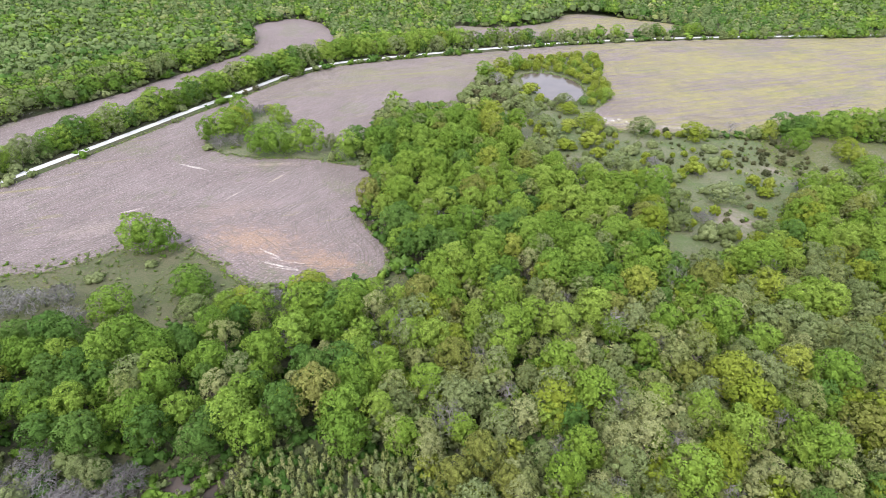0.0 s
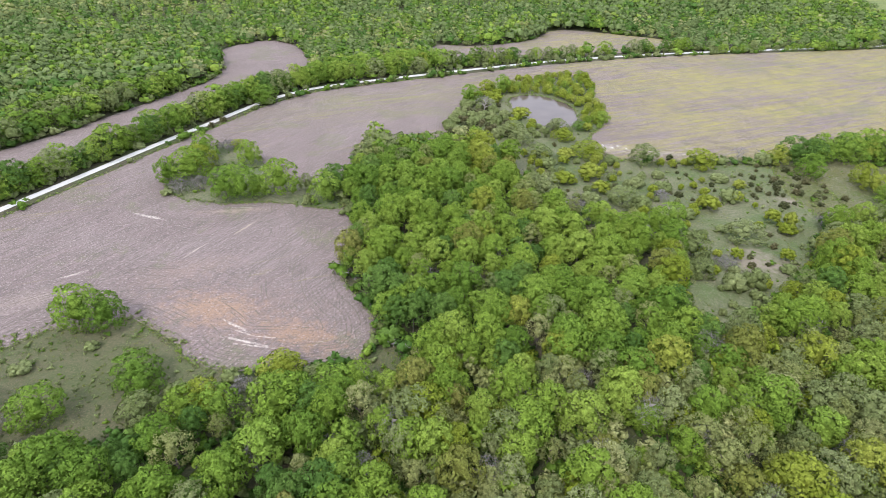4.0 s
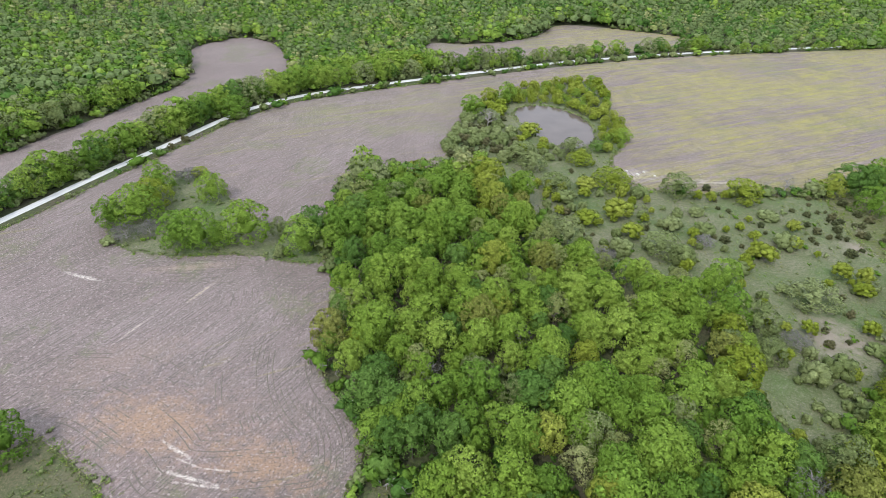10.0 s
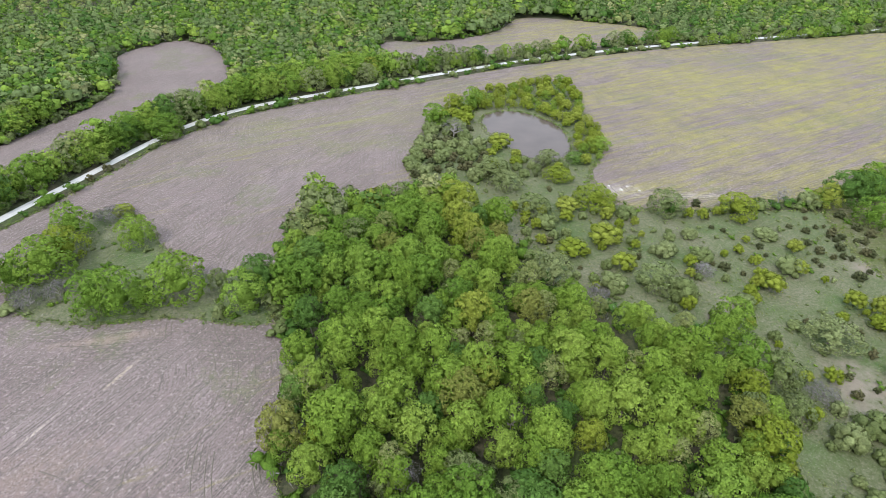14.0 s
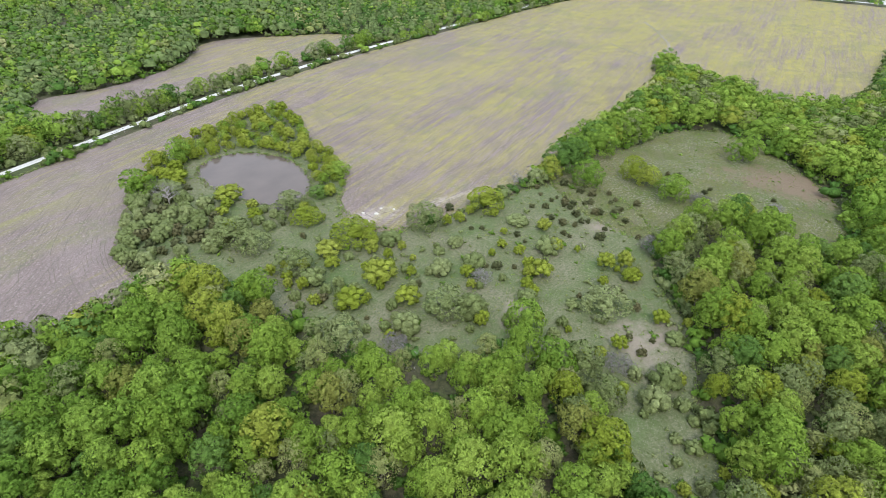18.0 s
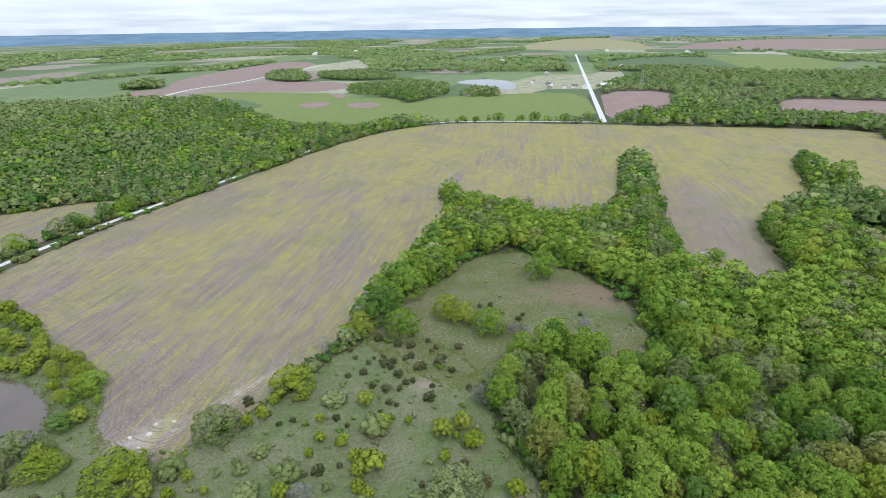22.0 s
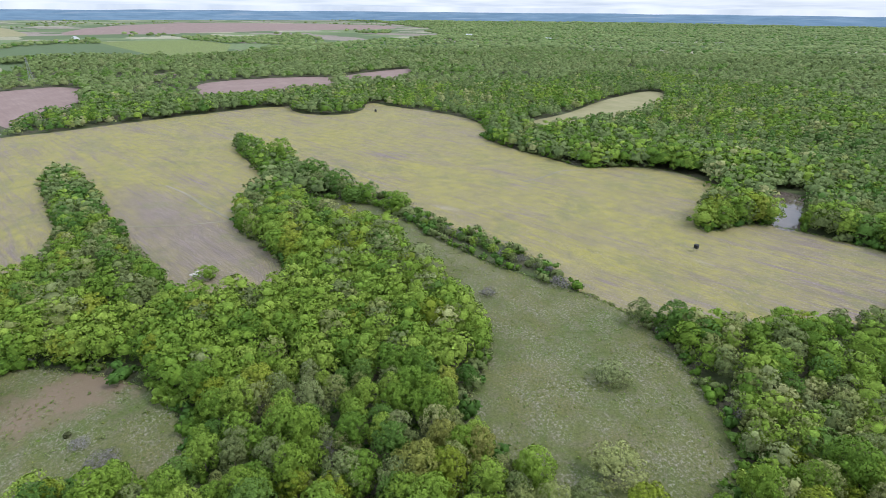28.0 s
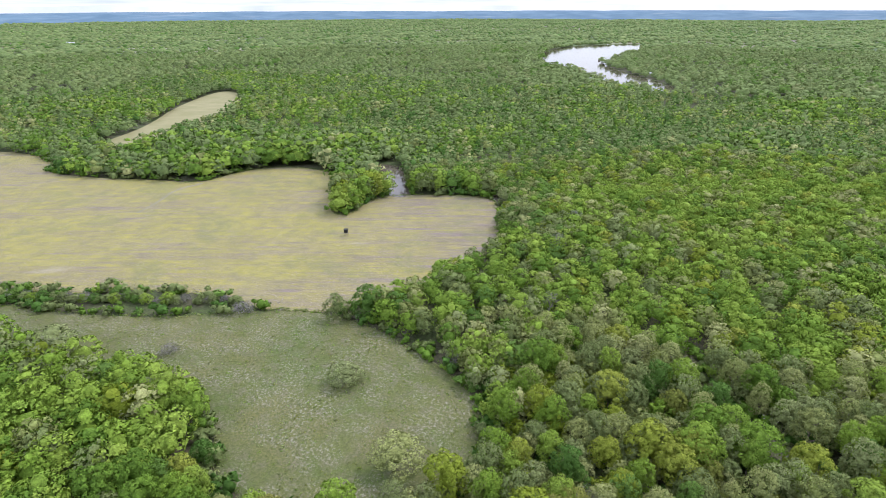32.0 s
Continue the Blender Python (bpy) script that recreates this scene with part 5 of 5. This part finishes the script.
for x, y in ((-9, 91), (-4, 101), (10, 128), (-3, 140), (-14, 84), (-20, 88), (30, 104), (48, 88), (18, 150), (60, 112), (-33, 85), (86, 118), (132, 120), (150, 112), (2, 66), (14, 74), (22, 60), (35, 70), (44, 62), (55, 76), (28, 86), (66, 68), (8, 82), (74, 84),
             (40, 94), (90, 72), (18, 98), (60, 96), (-2, 74), (82, 58), (50, 54), (30, 52), (100, 88)):
    KINDS["bare_tree"].plant(x * K, y * K, 11 * mixed.uniform(0.8, 1.2), mixed.random() * 6.28)

# ---------------------------------------------------------------- the woods further off
LEAVES = ["green", "lime", "dark", "yellow", "pale", "dull"]
# leaf mix for the most distant trees, mostly the leaf with painted-in haze
HAZED_LEAVES = ["cool", "cool", "dark", "dull", "dull", "cool"]


def forms(lumps, per, size, seed, n=5, plump=1.0, cap=None):
    """Simpler crowns for trees further off: a few lumps, their hidden undersides left out."""
    made = []
    for i in range(n):
        l = [(c, q * plump) for c, q in crown_lumps(14, 5.0, -1.0, lumps, seed + i)]
        if lumps > 2:
            l[0] = ((0, 0, 6.4), l[0][1] * 1.2)
        spots, turned, faces = crown_cards(l, per, size, seed + i, 0.4, 1.0, 0.6, 0.95, cap, per > 5)
        round_ = spots - np.array((0, 0, 3.5))
        round_ /= np.linalg.norm(round_, axis=1)[:, None]
        turned = turned * (1.3 if lumps > 20 else 0.35) + round_
        turned /= np.linalg.norm(turned, axis=1)[:, None]
        low = turned[faces].mean(1)[:, 2] < -0.35
        made.append((spots, turned, faces[~low]))
    return made


def mass(name, label, xy, cards, tall, grow=1.0, seed=0, leaves=LEAVES, span=(0.05, 0.95)):
    r = np.random.default_rng(seed)
    trees = []
    for x, y in xy:
        g, v = noise.noise((x / 95, y / 95, 2.7)), noise.noise((x / 170, y / 120, 9.1))
        swell = noise.noise(((x + y) / 240, (x - y) / 90, 4.4)) * min(1.0, max(0.0, (math.hypot(x - 60, y - 130) - 150) / 150))
        t = tall / 14 * r.uniform(0.78, 1.14) * (1 + 0.28 * v + 0.55 * swell)
        odds = np.array([0.28, 0.32 + 0.6 * g + 0.3 * swell, 0.09 - 0.3 * g - 0.25 * swell, 0.05 + 0.08 * g, 0.09 - 0.2 * v, 0.22 - 0.3 * g + 0.2 * v]).clip(0.01)
        away = math.hypot(x * K - 60, y * K - 100)
        trees.append((leaves[r.choice(6, p=odds / odds.sum())], cards[int(r.integers(len(cards)))], x * K, y * K, rise(away), t, t * grow * r.uniform(0.9, 1.2)))
    return joined(name, label, trees, "woods", span)


rest = ~near
mass("woods", "dense spring woods of mixed green crowns", places[rest & (far < 250)], forms(26, 24, 0.76, 11, 6, 0.85, dome(6, 2)), 13.5, 1.08, 1)
thinned = rest & (far >= 250) & ((far < 400) | (share < 0.62))
# part of these crowns take the haze-coloured leaf, to look further off
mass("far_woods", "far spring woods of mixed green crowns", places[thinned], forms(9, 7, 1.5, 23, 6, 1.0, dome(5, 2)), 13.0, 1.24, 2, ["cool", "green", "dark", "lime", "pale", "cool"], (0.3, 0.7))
print("woods", int((rest & (far < 250)).sum()), int((rest & (far >= 250)).sum()))
CLUMPS = [smooth(o) for o in (
    [(740, 926), (767, 816), (918, 1027), (882, 1067)], [(642, 653), (638, 558), (598, 509), (648, 521), (712, 515), (824, 588), (793, 643), (739, 722)],
    [(790, 837), (851, 711), (969, 793), (954, 986)], [(1079, 969), (1031, 760), (1369, 883), (1752, 1076), (1927, 1423), (1550, 1342)],
    [(690, 500), (708, 440), (760, 460), (782, 510)], [(530, 1011), (586, 980), (640, 1072), (573, 1083)], [(757, 1289), (805, 1241), (855, 1311), (813, 1375)])]
wide = scatter(-1100, 3500, -3300, 2600, 14, 9)
wide = wide[~((wide[:, 0] > -480) & (wide[:, 0] < 700) & (wide[:, 1] > -520) & (wide[:, 1] < 760))]
bw = bearing(wide)
wide = wide[(bw < 205) | (bw > 310)]
out = np.hypot(wide[:, 0], wide[:, 1])
clump = np.zeros(len(wide), bool)
for o in CLUMPS:
    clump |= inside(wide, o)
parcel = np.array([noise.noise((x / 420, y / 180, 5.5)) for x, y in wide])
kept = np.zeros(len(wide), bool)
for o in (BROWN_WEST, BROWN_MIDDLE, FAR_STUBBLE, FAR_BROWN, DARK_FIELD, GREEN_FIELD):
    kept |= inside(wide, o)
kept |= inside(wide, np.array([(566, 285), (1798, 716), (1812, 652), (580, 236)]))
bare = open_land(wide) & ~clump & (kept | ~(inside(wide, OPEN_EAST) & (parcel > 0.16) & (out > 1250)))
bare |= inside(wide, FAR_OPEN) & (np.random.default_rng(8).random(len(wide)) < 0.9)
wide, out = wide[~bare], out[~bare]
mass("distant_woods", "distant spring woods of mixed green", wide[out < 1300], forms(5, 6, 2.1, 31, 6, 1.2, dome(5, 2)), 14, 1.6, 3, HAZED_LEAVES, (0.3, 0.7))
pick = np.random.default_rng(12).random(len(wide)) < 0.55
mass("horizon_woods", "woods reaching to the horizon", wide[(out >= 1300) & (out < 3450) & pick], forms(0, 0, 9.0, 41, 6, 2.2, dome(5, 1)), 10, 1.8, 4, HAZED_LEAVES)
clumps = scatter(500, 1100, 440, 1400, 8, 14)
inner = np.zeros(len(clumps), bool)
for o in CLUMPS:
    inner |= inside(clumps, o)
# copses also mix in the leaf whose colour stands in for haze
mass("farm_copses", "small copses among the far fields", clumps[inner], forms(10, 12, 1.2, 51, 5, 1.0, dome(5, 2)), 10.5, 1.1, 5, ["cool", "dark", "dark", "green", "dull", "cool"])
print("horizon", len(wide))


def furrows():
    """Low weedy ridges that the plough has left, following the edge of the field round; broken and uneven."""
    k = Mat("weedy_furrow")
    k.colour(k.ramp(k.noise(1.2, 4, 0.7), (0.35, (0.160, 0.130, 0.112)), (0.6, (0.150, 0.134, 0.100)), (0.75, (0.135, 0.142, 0.068))))
    r = random.Random(4)
    verts, faces = [], []
    for edge_line, side in ((TILLED, 1), (ISLAND, -1)):
        p = np.vstack([edge_line, edge_line[:1]])
        run = np.linalg.norm(np.diff(p, axis=0), axis=1)
        at = np.concatenate([[0], np.cumsum(run)])
        where = np.arange(0, at[-1], 1.2)
        line = np.stack([np.interp(where, at, p[:, 0]), np.interp(where, at, p[:, 1])], 1)
        for _ in range(3):
            line = (np.roll(line, 1, 0) + line * 2 + np.roll(line, -1, 0)) / 4
        ahead = np.roll(line, -1, 0) - np.roll(line, 1, 0)
        ahead /= np.linalg.norm(ahead, axis=1)[:, None]
        area = (p[:-1, 0] * p[1:, 1] - p[1:, 0] * p[:-1, 1]).sum()
        inward = np.stack([-ahead[:, 1], ahead[:, 0]], 1) * np.sign(area) * side
        near_part = (line[:, 0] > -150) & (line[:, 0] < 320) & (line[:, 1] > 60) & (line[:, 1] < 420)
        close = line[(line[:, 0] > -190) & (line[:, 0] < 360) & (line[:, 1] > 20) & (line[:, 1] < 460)]
        for row in range(22 if side > 0 else 10):
            d = 2.2 + row * 1.15
            q = line + inward * d
            gone = np.array([n_ and np.min(np.sum((close - a) ** 2, 1)) < (d - 0.4) ** 2 for a, n_ in zip(q, near_part)])
            ok = near_part & ~gone & inside(q, TILLED) & (True if side < 0 else ~inside(q, ISLAND))
            keep = np.array([noise.noise((a[0] / 9, a[1] / 9, row * 0.6)) for a in q]) > (-0.04 + 0.012 * row)
            ok &= keep
            for i in range(len(q) - 1):
                if not (ok[i] and ok[i + 1]):
                    continue
                w = r.uniform(0.05, 0.2)
                n = len(verts)
                for j in (i, i + 1):
                    c = q[j] * K
                    for off, z in ((-w, 0.055), (0, 0.13), (w, 0.055)):
                        verts.append((c[0] + inward[j, 0] * off, c[1] + inward[j, 1] * off, z))
                faces += [(n, n + 1, n + 4, n + 3), (n + 1, n + 2, n + 5, n + 4)]
    return tagged(mesh_object("furrows", verts, faces, k.m), "weedy plough furrows following the field's edge", "furrows", kind="stuff")


furrows()
WASH = bare_soil("washed_out_soil", (0.20, 0.19, 0.115), (0.29, 0.255, 0.195))

# ---------------------------------------------------------------- gullies, stones and farm things
for line, w in (([(366, 344), (351, 324), (340, 312), (326, 297), (312, 290)], 3.4), ([(300, 322), (296, 308), (292, 290), (299, 284)], 2.6),
                ([(384, 145), (370, 138), (357, 133), (343, 129), (329, 123), (316, 118)], 3.0), ([(313, 112), (314, 122), (317, 144), (325, 162), (322, 168)], 2.6),
                ([(318, -90), (324, -75), (316, -58), (312, -40)], 3.2)):
    tagged(ribbon("gully", line, w * 0.7, 0.13, WASH), "shallow grassed gully washed into the field", "gully", kind="structure")


def part(name, bm, material, parent, label=""):
    me = bpy.data.meshes.new(name)
    bm.to_mesh(me)
    bm.free()
    me.materials.append(material)
    ob = new(name, me)
    ob.parent = parent
    return tagged(ob, label) if label else ob


def box(x0, x1, y0, y1, z0, z1, bevel=0.0):
    bm = bmesh.new()
    bmesh.ops.create_cube(bm, size=1.0, matrix=Matrix.Translation(((x0 + x1) / 2, (y0 + y1) / 2, (z0 + z1) / 2)) @ Matrix.Diagonal((x1 - x0, y1 - y0, z1 - z0, 1)))
    if bevel:
        bmesh.ops.bevel(bm, geom=bm.edges[:], offset=bevel, segments=1, affect="EDGES")
    return bm


def tube(x, y, z, radius, length, axis="Z", sides=14):
    bm = bmesh.new()
    turn = {"Z": Matrix(), "X": Matrix.Rotation(radians(90), 4, "Y"), "Y": Matrix.Rotation(radians(90), 4, "X")}[axis]
    bmesh.ops.create_cone(bm, cap_ends=True, segments=sides, radius1=radius, radius2=radius, depth=length, matrix=Matrix.Translation((x, y, z)) @ turn)
    return bm


def gable(x0, x1, y0, y1, z0, ridge, over=0.5, thick=0.2):
    """A pitched roof with its ridge along x, as one thick folded slab."""
    bm = bmesh.new()
    mid = (y0 + y1) / 2
    v = []
    for x in (x0 - over, x1 + over):
        v.append([bm.verts.new(p) for p in ((x, y0 - over, z0 - 0.3), (x, mid, ridge), (x, y1 + over, z0 - 0.3), (x, y1 + over, z0 - 0.3 + thick), (x, mid, ridge + thick), (x, y0 - over, z0 - 0.3 + thick))])
    a, b_ = v
    for i in range(6):
        j = (i + 1) % 6
        bm.faces.new((a[i], a[j], b_[j], b_[i]))
    for q in (a, b_):
        bm.faces.new((q[0], q[1], q[4], q[5]))
        bm.faces.new((q[1], q[2], q[3], q[4]))
    bmesh.ops.recalc_face_normals(bm, faces=bm.faces[:])
    return bm


def plain(name, col, rough=0.7, metal=0.0):
    k = Mat(name, rough)
    v = k.noise(0.8, 5, 0.65)
    k.colour(k.ramp(v, (0.3, tuple(c * 0.86 for c in col)), (0.7, col)))
    k.b.inputs["Metallic"].default_value = metal
    return k.m


WHITE, DARK, RUBBER, STEEL = plain("white_siding", (0.78, 0.78, 0.76)), plain("dark_paint", (0.022, 0.022, 0.024), 0.5), plain("rubber", (0.02, 0.02, 0.02), 0.8), plain("galvanised_steel", (0.45, 0.46, 0.48), 0.45, 0.7)
SHINGLE, TIN, BRICK, RED = plain("grey_shingle", (0.16, 0.155, 0.15)), plain("pale_tin_roof", (0.62, 0.64, 0.66), 0.45), plain("tan_siding", (0.46, 0.40, 0.32)), plain("dull_red_paint", (0.24, 0.06, 0.045))
PANE = plain("dark_window_glass", (0.03, 0.04, 0.05), 0.1)
TIMBER, STONE = plain("weathered_planks", (0.22, 0.19, 0.16)), plain("pale_limestone", (0.56, 0.53, 0.46))


def house(x, y, long, deep, eaves, turn, wall, roof, label, category="house", windows=3, name="house"):
    top = new(name)
    part("wall", box(-long / 2, long / 2, -deep / 2, deep / 2, 0, eaves), wall, top)
    for side in (-1, 1):
        bm = bmesh.new()
        q = [bm.verts.new((side * long / 2, yy, zz)) for yy, zz in ((-deep / 2, eaves), (deep / 2, eaves), (0, eaves + deep * 0.30))]
        r_ = [bm.verts.new((side * (long / 2 - 0.15), v.co.y, v.co.z)) for v in q]
        bm.faces.new(q)
        bm.faces.new(r_[::-1])
        for i in range(3):
            bm.faces.new((q[i], q[(i + 1) % 3], r_[(i + 1) % 3], r_[i]))
        part("gable", bm, wall, top)
    part("roof", gable(-long / 2, long / 2, -deep / 2, deep / 2, eaves, eaves + deep * 0.32), roof, top)
    for side in (-1, 1):
        for i in range(windows):
            cx = -long / 2 + long * (i + 0.8) / (windows + 0.6)
            part("window", box(cx - 0.6, cx + 0.6, side * deep / 2 - 0.05, side * deep / 2 + 0.05, eaves * 0.35, eaves * 0.75), PANE, top)
    part("door", box(long * 0.36, long * 0.36 + 1.1, -deep / 2 - 0.06, -deep / 2 + 0.02, 0.02, min(2.2, eaves * 0.8)), DARK, top)
    top.matrix_world = pose(x * K, y * K, rise(math.hypot(x * K - 60, y * K - 100)), 0, 0, turn)
    return tagged(top, label, category)


for x, y, long, deep, eaves, turn, wall, roof in (
        (846, 396, 14, 10, 4.5, 20, WHITE, SHINGLE), (862, 385, 12, 9, 4.5, 110, WHITE, SHINGLE), (858, 368, 16, 10, 4.5, 20, WHITE, TIN), (832, 414, 12, 8, 3.5, 20, BRICK, SHINGLE),
        (880, 432, 14, 9, 4, 65, WHITE, SHINGLE), (905, 470, 13, 9, 4, 10, WHITE, SHINGLE), (826, 216, 13, 9, 4.2, 15, WHITE, SHINGLE), (950, 335, 13, 9, 4, 20, BRICK, SHINGLE)):
    house(x, y, long, deep, eaves, turn, wall, roof, "farmhouse with pale walls beside the main road")
for x, y, long, deep, eaves, turn, wall, roof in (
        (1190, 545, 34, 14, 5, 20, WHITE, TIN), (1050, 500, 24, 12, 5, 20, STEEL, TIN), (1372, 740, 26, 14, 6, 40, WHITE, TIN), (890, 345, 22, 12, 5, 108, STEEL, TIN),
        (1500, 1500, 50, 20, 7, 30, WHITE, TIN), (1640, 1440, 60, 20, 7, 30, WHITE, TIN), (1565, -932, 30, 16, 6, 10, WHITE, TIN), (1855, -804, 40, 16, 6, 10, WHITE, TIN),
        (1300, 420, 20, 12, 5, 20, RED, TIN), (2010, 640, 30, 16, 6, 20, WHITE, TIN), (1980, 380, 40, 16, 6, 20, WHITE, TIN)):
    house(x, y, long, deep, eaves, turn, wall, roof, "long farm shed with a pale metal roof", "barn", 4, "barn")
for i, (x, y) in enumerate(((204, -955), (196, -925), (176, -880), (160, -842), (147, -815), (130, -790), (118, -774), (108, -745))):
    house(x - 8, y, 9, 6, 2.8, 60 + i * 7, WHITE if i % 2 else TIMBER, TIN, "lakeside boathouse with a pale roof at the water", "boathouse", 1, "boathouse")


def deer_blind(x, y):
    """A dark box on stilts, from which the field is watched."""
    top = new("deer_blind")
    part("cabin", box(-1.0, 1.0, -1.0, 1.0, 1.9, 3.9, 0.05), DARK, top)
    part("roof", box(-1.2, 1.2, -1.2, 1.2, 3.9, 4.05, 0.03), DARK, top)
    for sx in (-0.9, 0.9):
        for sy in (-0.9, 0.9):
            part("leg", box(sx - 0.06, sx + 0.06, sy - 0.06, sy + 0.06, -0.05, 1.9), TIMBER, top)
    for sx in (-1, 1):
        part("window", box(sx * 1.01 - 0.02, sx * 1.01 + 0.02, -0.6, 0.6, 2.9, 3.4), PANE, top)
    for sx in (-0.25, 0.25):
        part("ladder_rail", box(sx - 0.03, sx + 0.03, -1.25, -1.19, 0, 2.2), TIMBER, top)
    for i in range(5):
        part("rung", box(-0.25, 0.25, -1.24, -1.20, 0.35 + i * 0.4, 0.39 + i * 0.4), TIMBER, top)
    top.matrix_world = pose(x * K, y * K, 0.06, 0, 0, 15)
    return tagged(top, "dark box deer blind on short stilts in the field", "deer blind")


deer_blind(201, -52.5)


def sprayer(x, y):
    """A dark tractor with a tank trailer, parked on the field."""
    top = new("tractor")
    part("hood", box(-0.6, 0.6, 0.6, 3.0, 1.0, 1.9, 0.12), DARK, top)
    part("cab", box(-0.85, 0.85, -1.1, 0.7, 1.0, 3.0, 0.12), PANE, top)
    part("cab_roof", box(-0.95, 0.95, -1.2, 0.8, 3.0, 3.15, 0.05), DARK, top)
    part("exhaust_pipe", tube(0.45, 1.6, 2.3, 0.06, 1.0), DARK, top)
    for sx in (-1.05, 1.05):
        for yy, rad, wide in ((-0.6, 0.95, 0.5), (2.4, 0.62, 0.36)):
            w = part("wheel", tube(sx, yy, rad, rad, wide, "X"), RUBBER, top)
            part("rim", tube(sx, yy, rad, rad * 0.5, wide + 0.06, "X"), STEEL, w)
    part("drawbar", box(-0.08, 0.08, -2.3, -1.0, 0.6, 0.75), DARK, top)
    part("trailer_bed", box(-1.1, 1.1, -6.4, -2.2, 0.9, 1.3, 0.05), DARK, top)
    part("tank", tube(0, -4.3, 2.0, 0.85, 3.6, "Y"), DARK, top)
    for sx in (-1.05, 1.05):
        for yy in (-3.4, -5.2):
            part("wheel", tube(sx, yy, 0.5, 0.5, 0.34, "X"), RUBBER, top)
    top.matrix_world = pose(x * K, y * K, 0.06, 0, 0, 70)
    return tagged(top, "dark tractor with a tank trailer parked on the field", "tractor")


sprayer(560, -34)


def boulder(x, y, size, seed):
    r = random.Random(seed)
    bm = bmesh.new()
    bmesh.ops.create_icosphere(bm, subdivisions=2, radius=1.0)
    for v in bm.verts:
        v.co *= 0.85 + 0.35 * r.random()
        v.co.z *= 0.5
    me = bpy.data.meshes.new("boulder")
    bm.to_mesh(me)
    bm.free()
    me.materials.append(STONE)
    ob = new("boulder", me)
    ob.matrix_world = Matrix.LocRotScale((x * K, y * K, size * 0.2), Euler((0, 0, seed)), (size,) * 3)
    return tagged(ob, "pale limestone boulder at the field's edge", "rock", "boulders in the field")


for i, (x, y, size) in enumerate(((260, 135, 1.8), (262, 134, 1.3), (258.5, 134, 1.1), (261, 136.5, 0.9), (73, 241, 0.7), (76, 238, 0.9), (79, 240, 0.6), (72, 236, 0.5), (82, 237, 0.6))):
    boulder(x, y, size, i)


def mast(x, y, tall=42.0):
    """A lattice transmission tower among the woods by the main road."""
    top = new("pylon")
    for sx in (-1, 1):
        for sy in (-1, 1):
            bm = bmesh.new()
            lo, hi = Vector((sx * 3, sy * 3, -0.2)), Vector((sx * 0.6, sy * 0.6, tall))
            q = []
            for p, w in ((lo, 0.18), (hi, 0.1)):
                q.append([bm.verts.new(p + Vector(o) * w) for o in ((-1, -1, 0), (1, -1, 0), (1, 1, 0), (-1, 1, 0))])
            for k in range(4):
                bm.faces.new((q[0][k], q[0][(k + 1) % 4], q[1][(k + 1) % 4], q[1][k]))
            part("leg", bm, STEEL, top)
    for z in range(4, int(tall), 5):
        w = 3 - 2.4 * z / tall
        for sy in (-1, 1):
            part("brace", box(-w, w, sy * w - 0.07, sy * w + 0.07, z, z + 0.14), STEEL, top)
            part("brace", box(sy * w - 0.07, sy * w + 0.07, -w, w, z, z + 0.14), STEEL, top)
    for z in (tall - 2, tall - 7, tall - 12):
        part("crossarm", box(-5, 5, -0.15, 0.15, z, z + 0.3), STEEL, top)
    top.matrix_world = pose(x * K, y * K, 0, 0, 0, 30)
    return tagged(top, "grey steel lattice pylon among far woods", "pylon")


mast(905, 296)
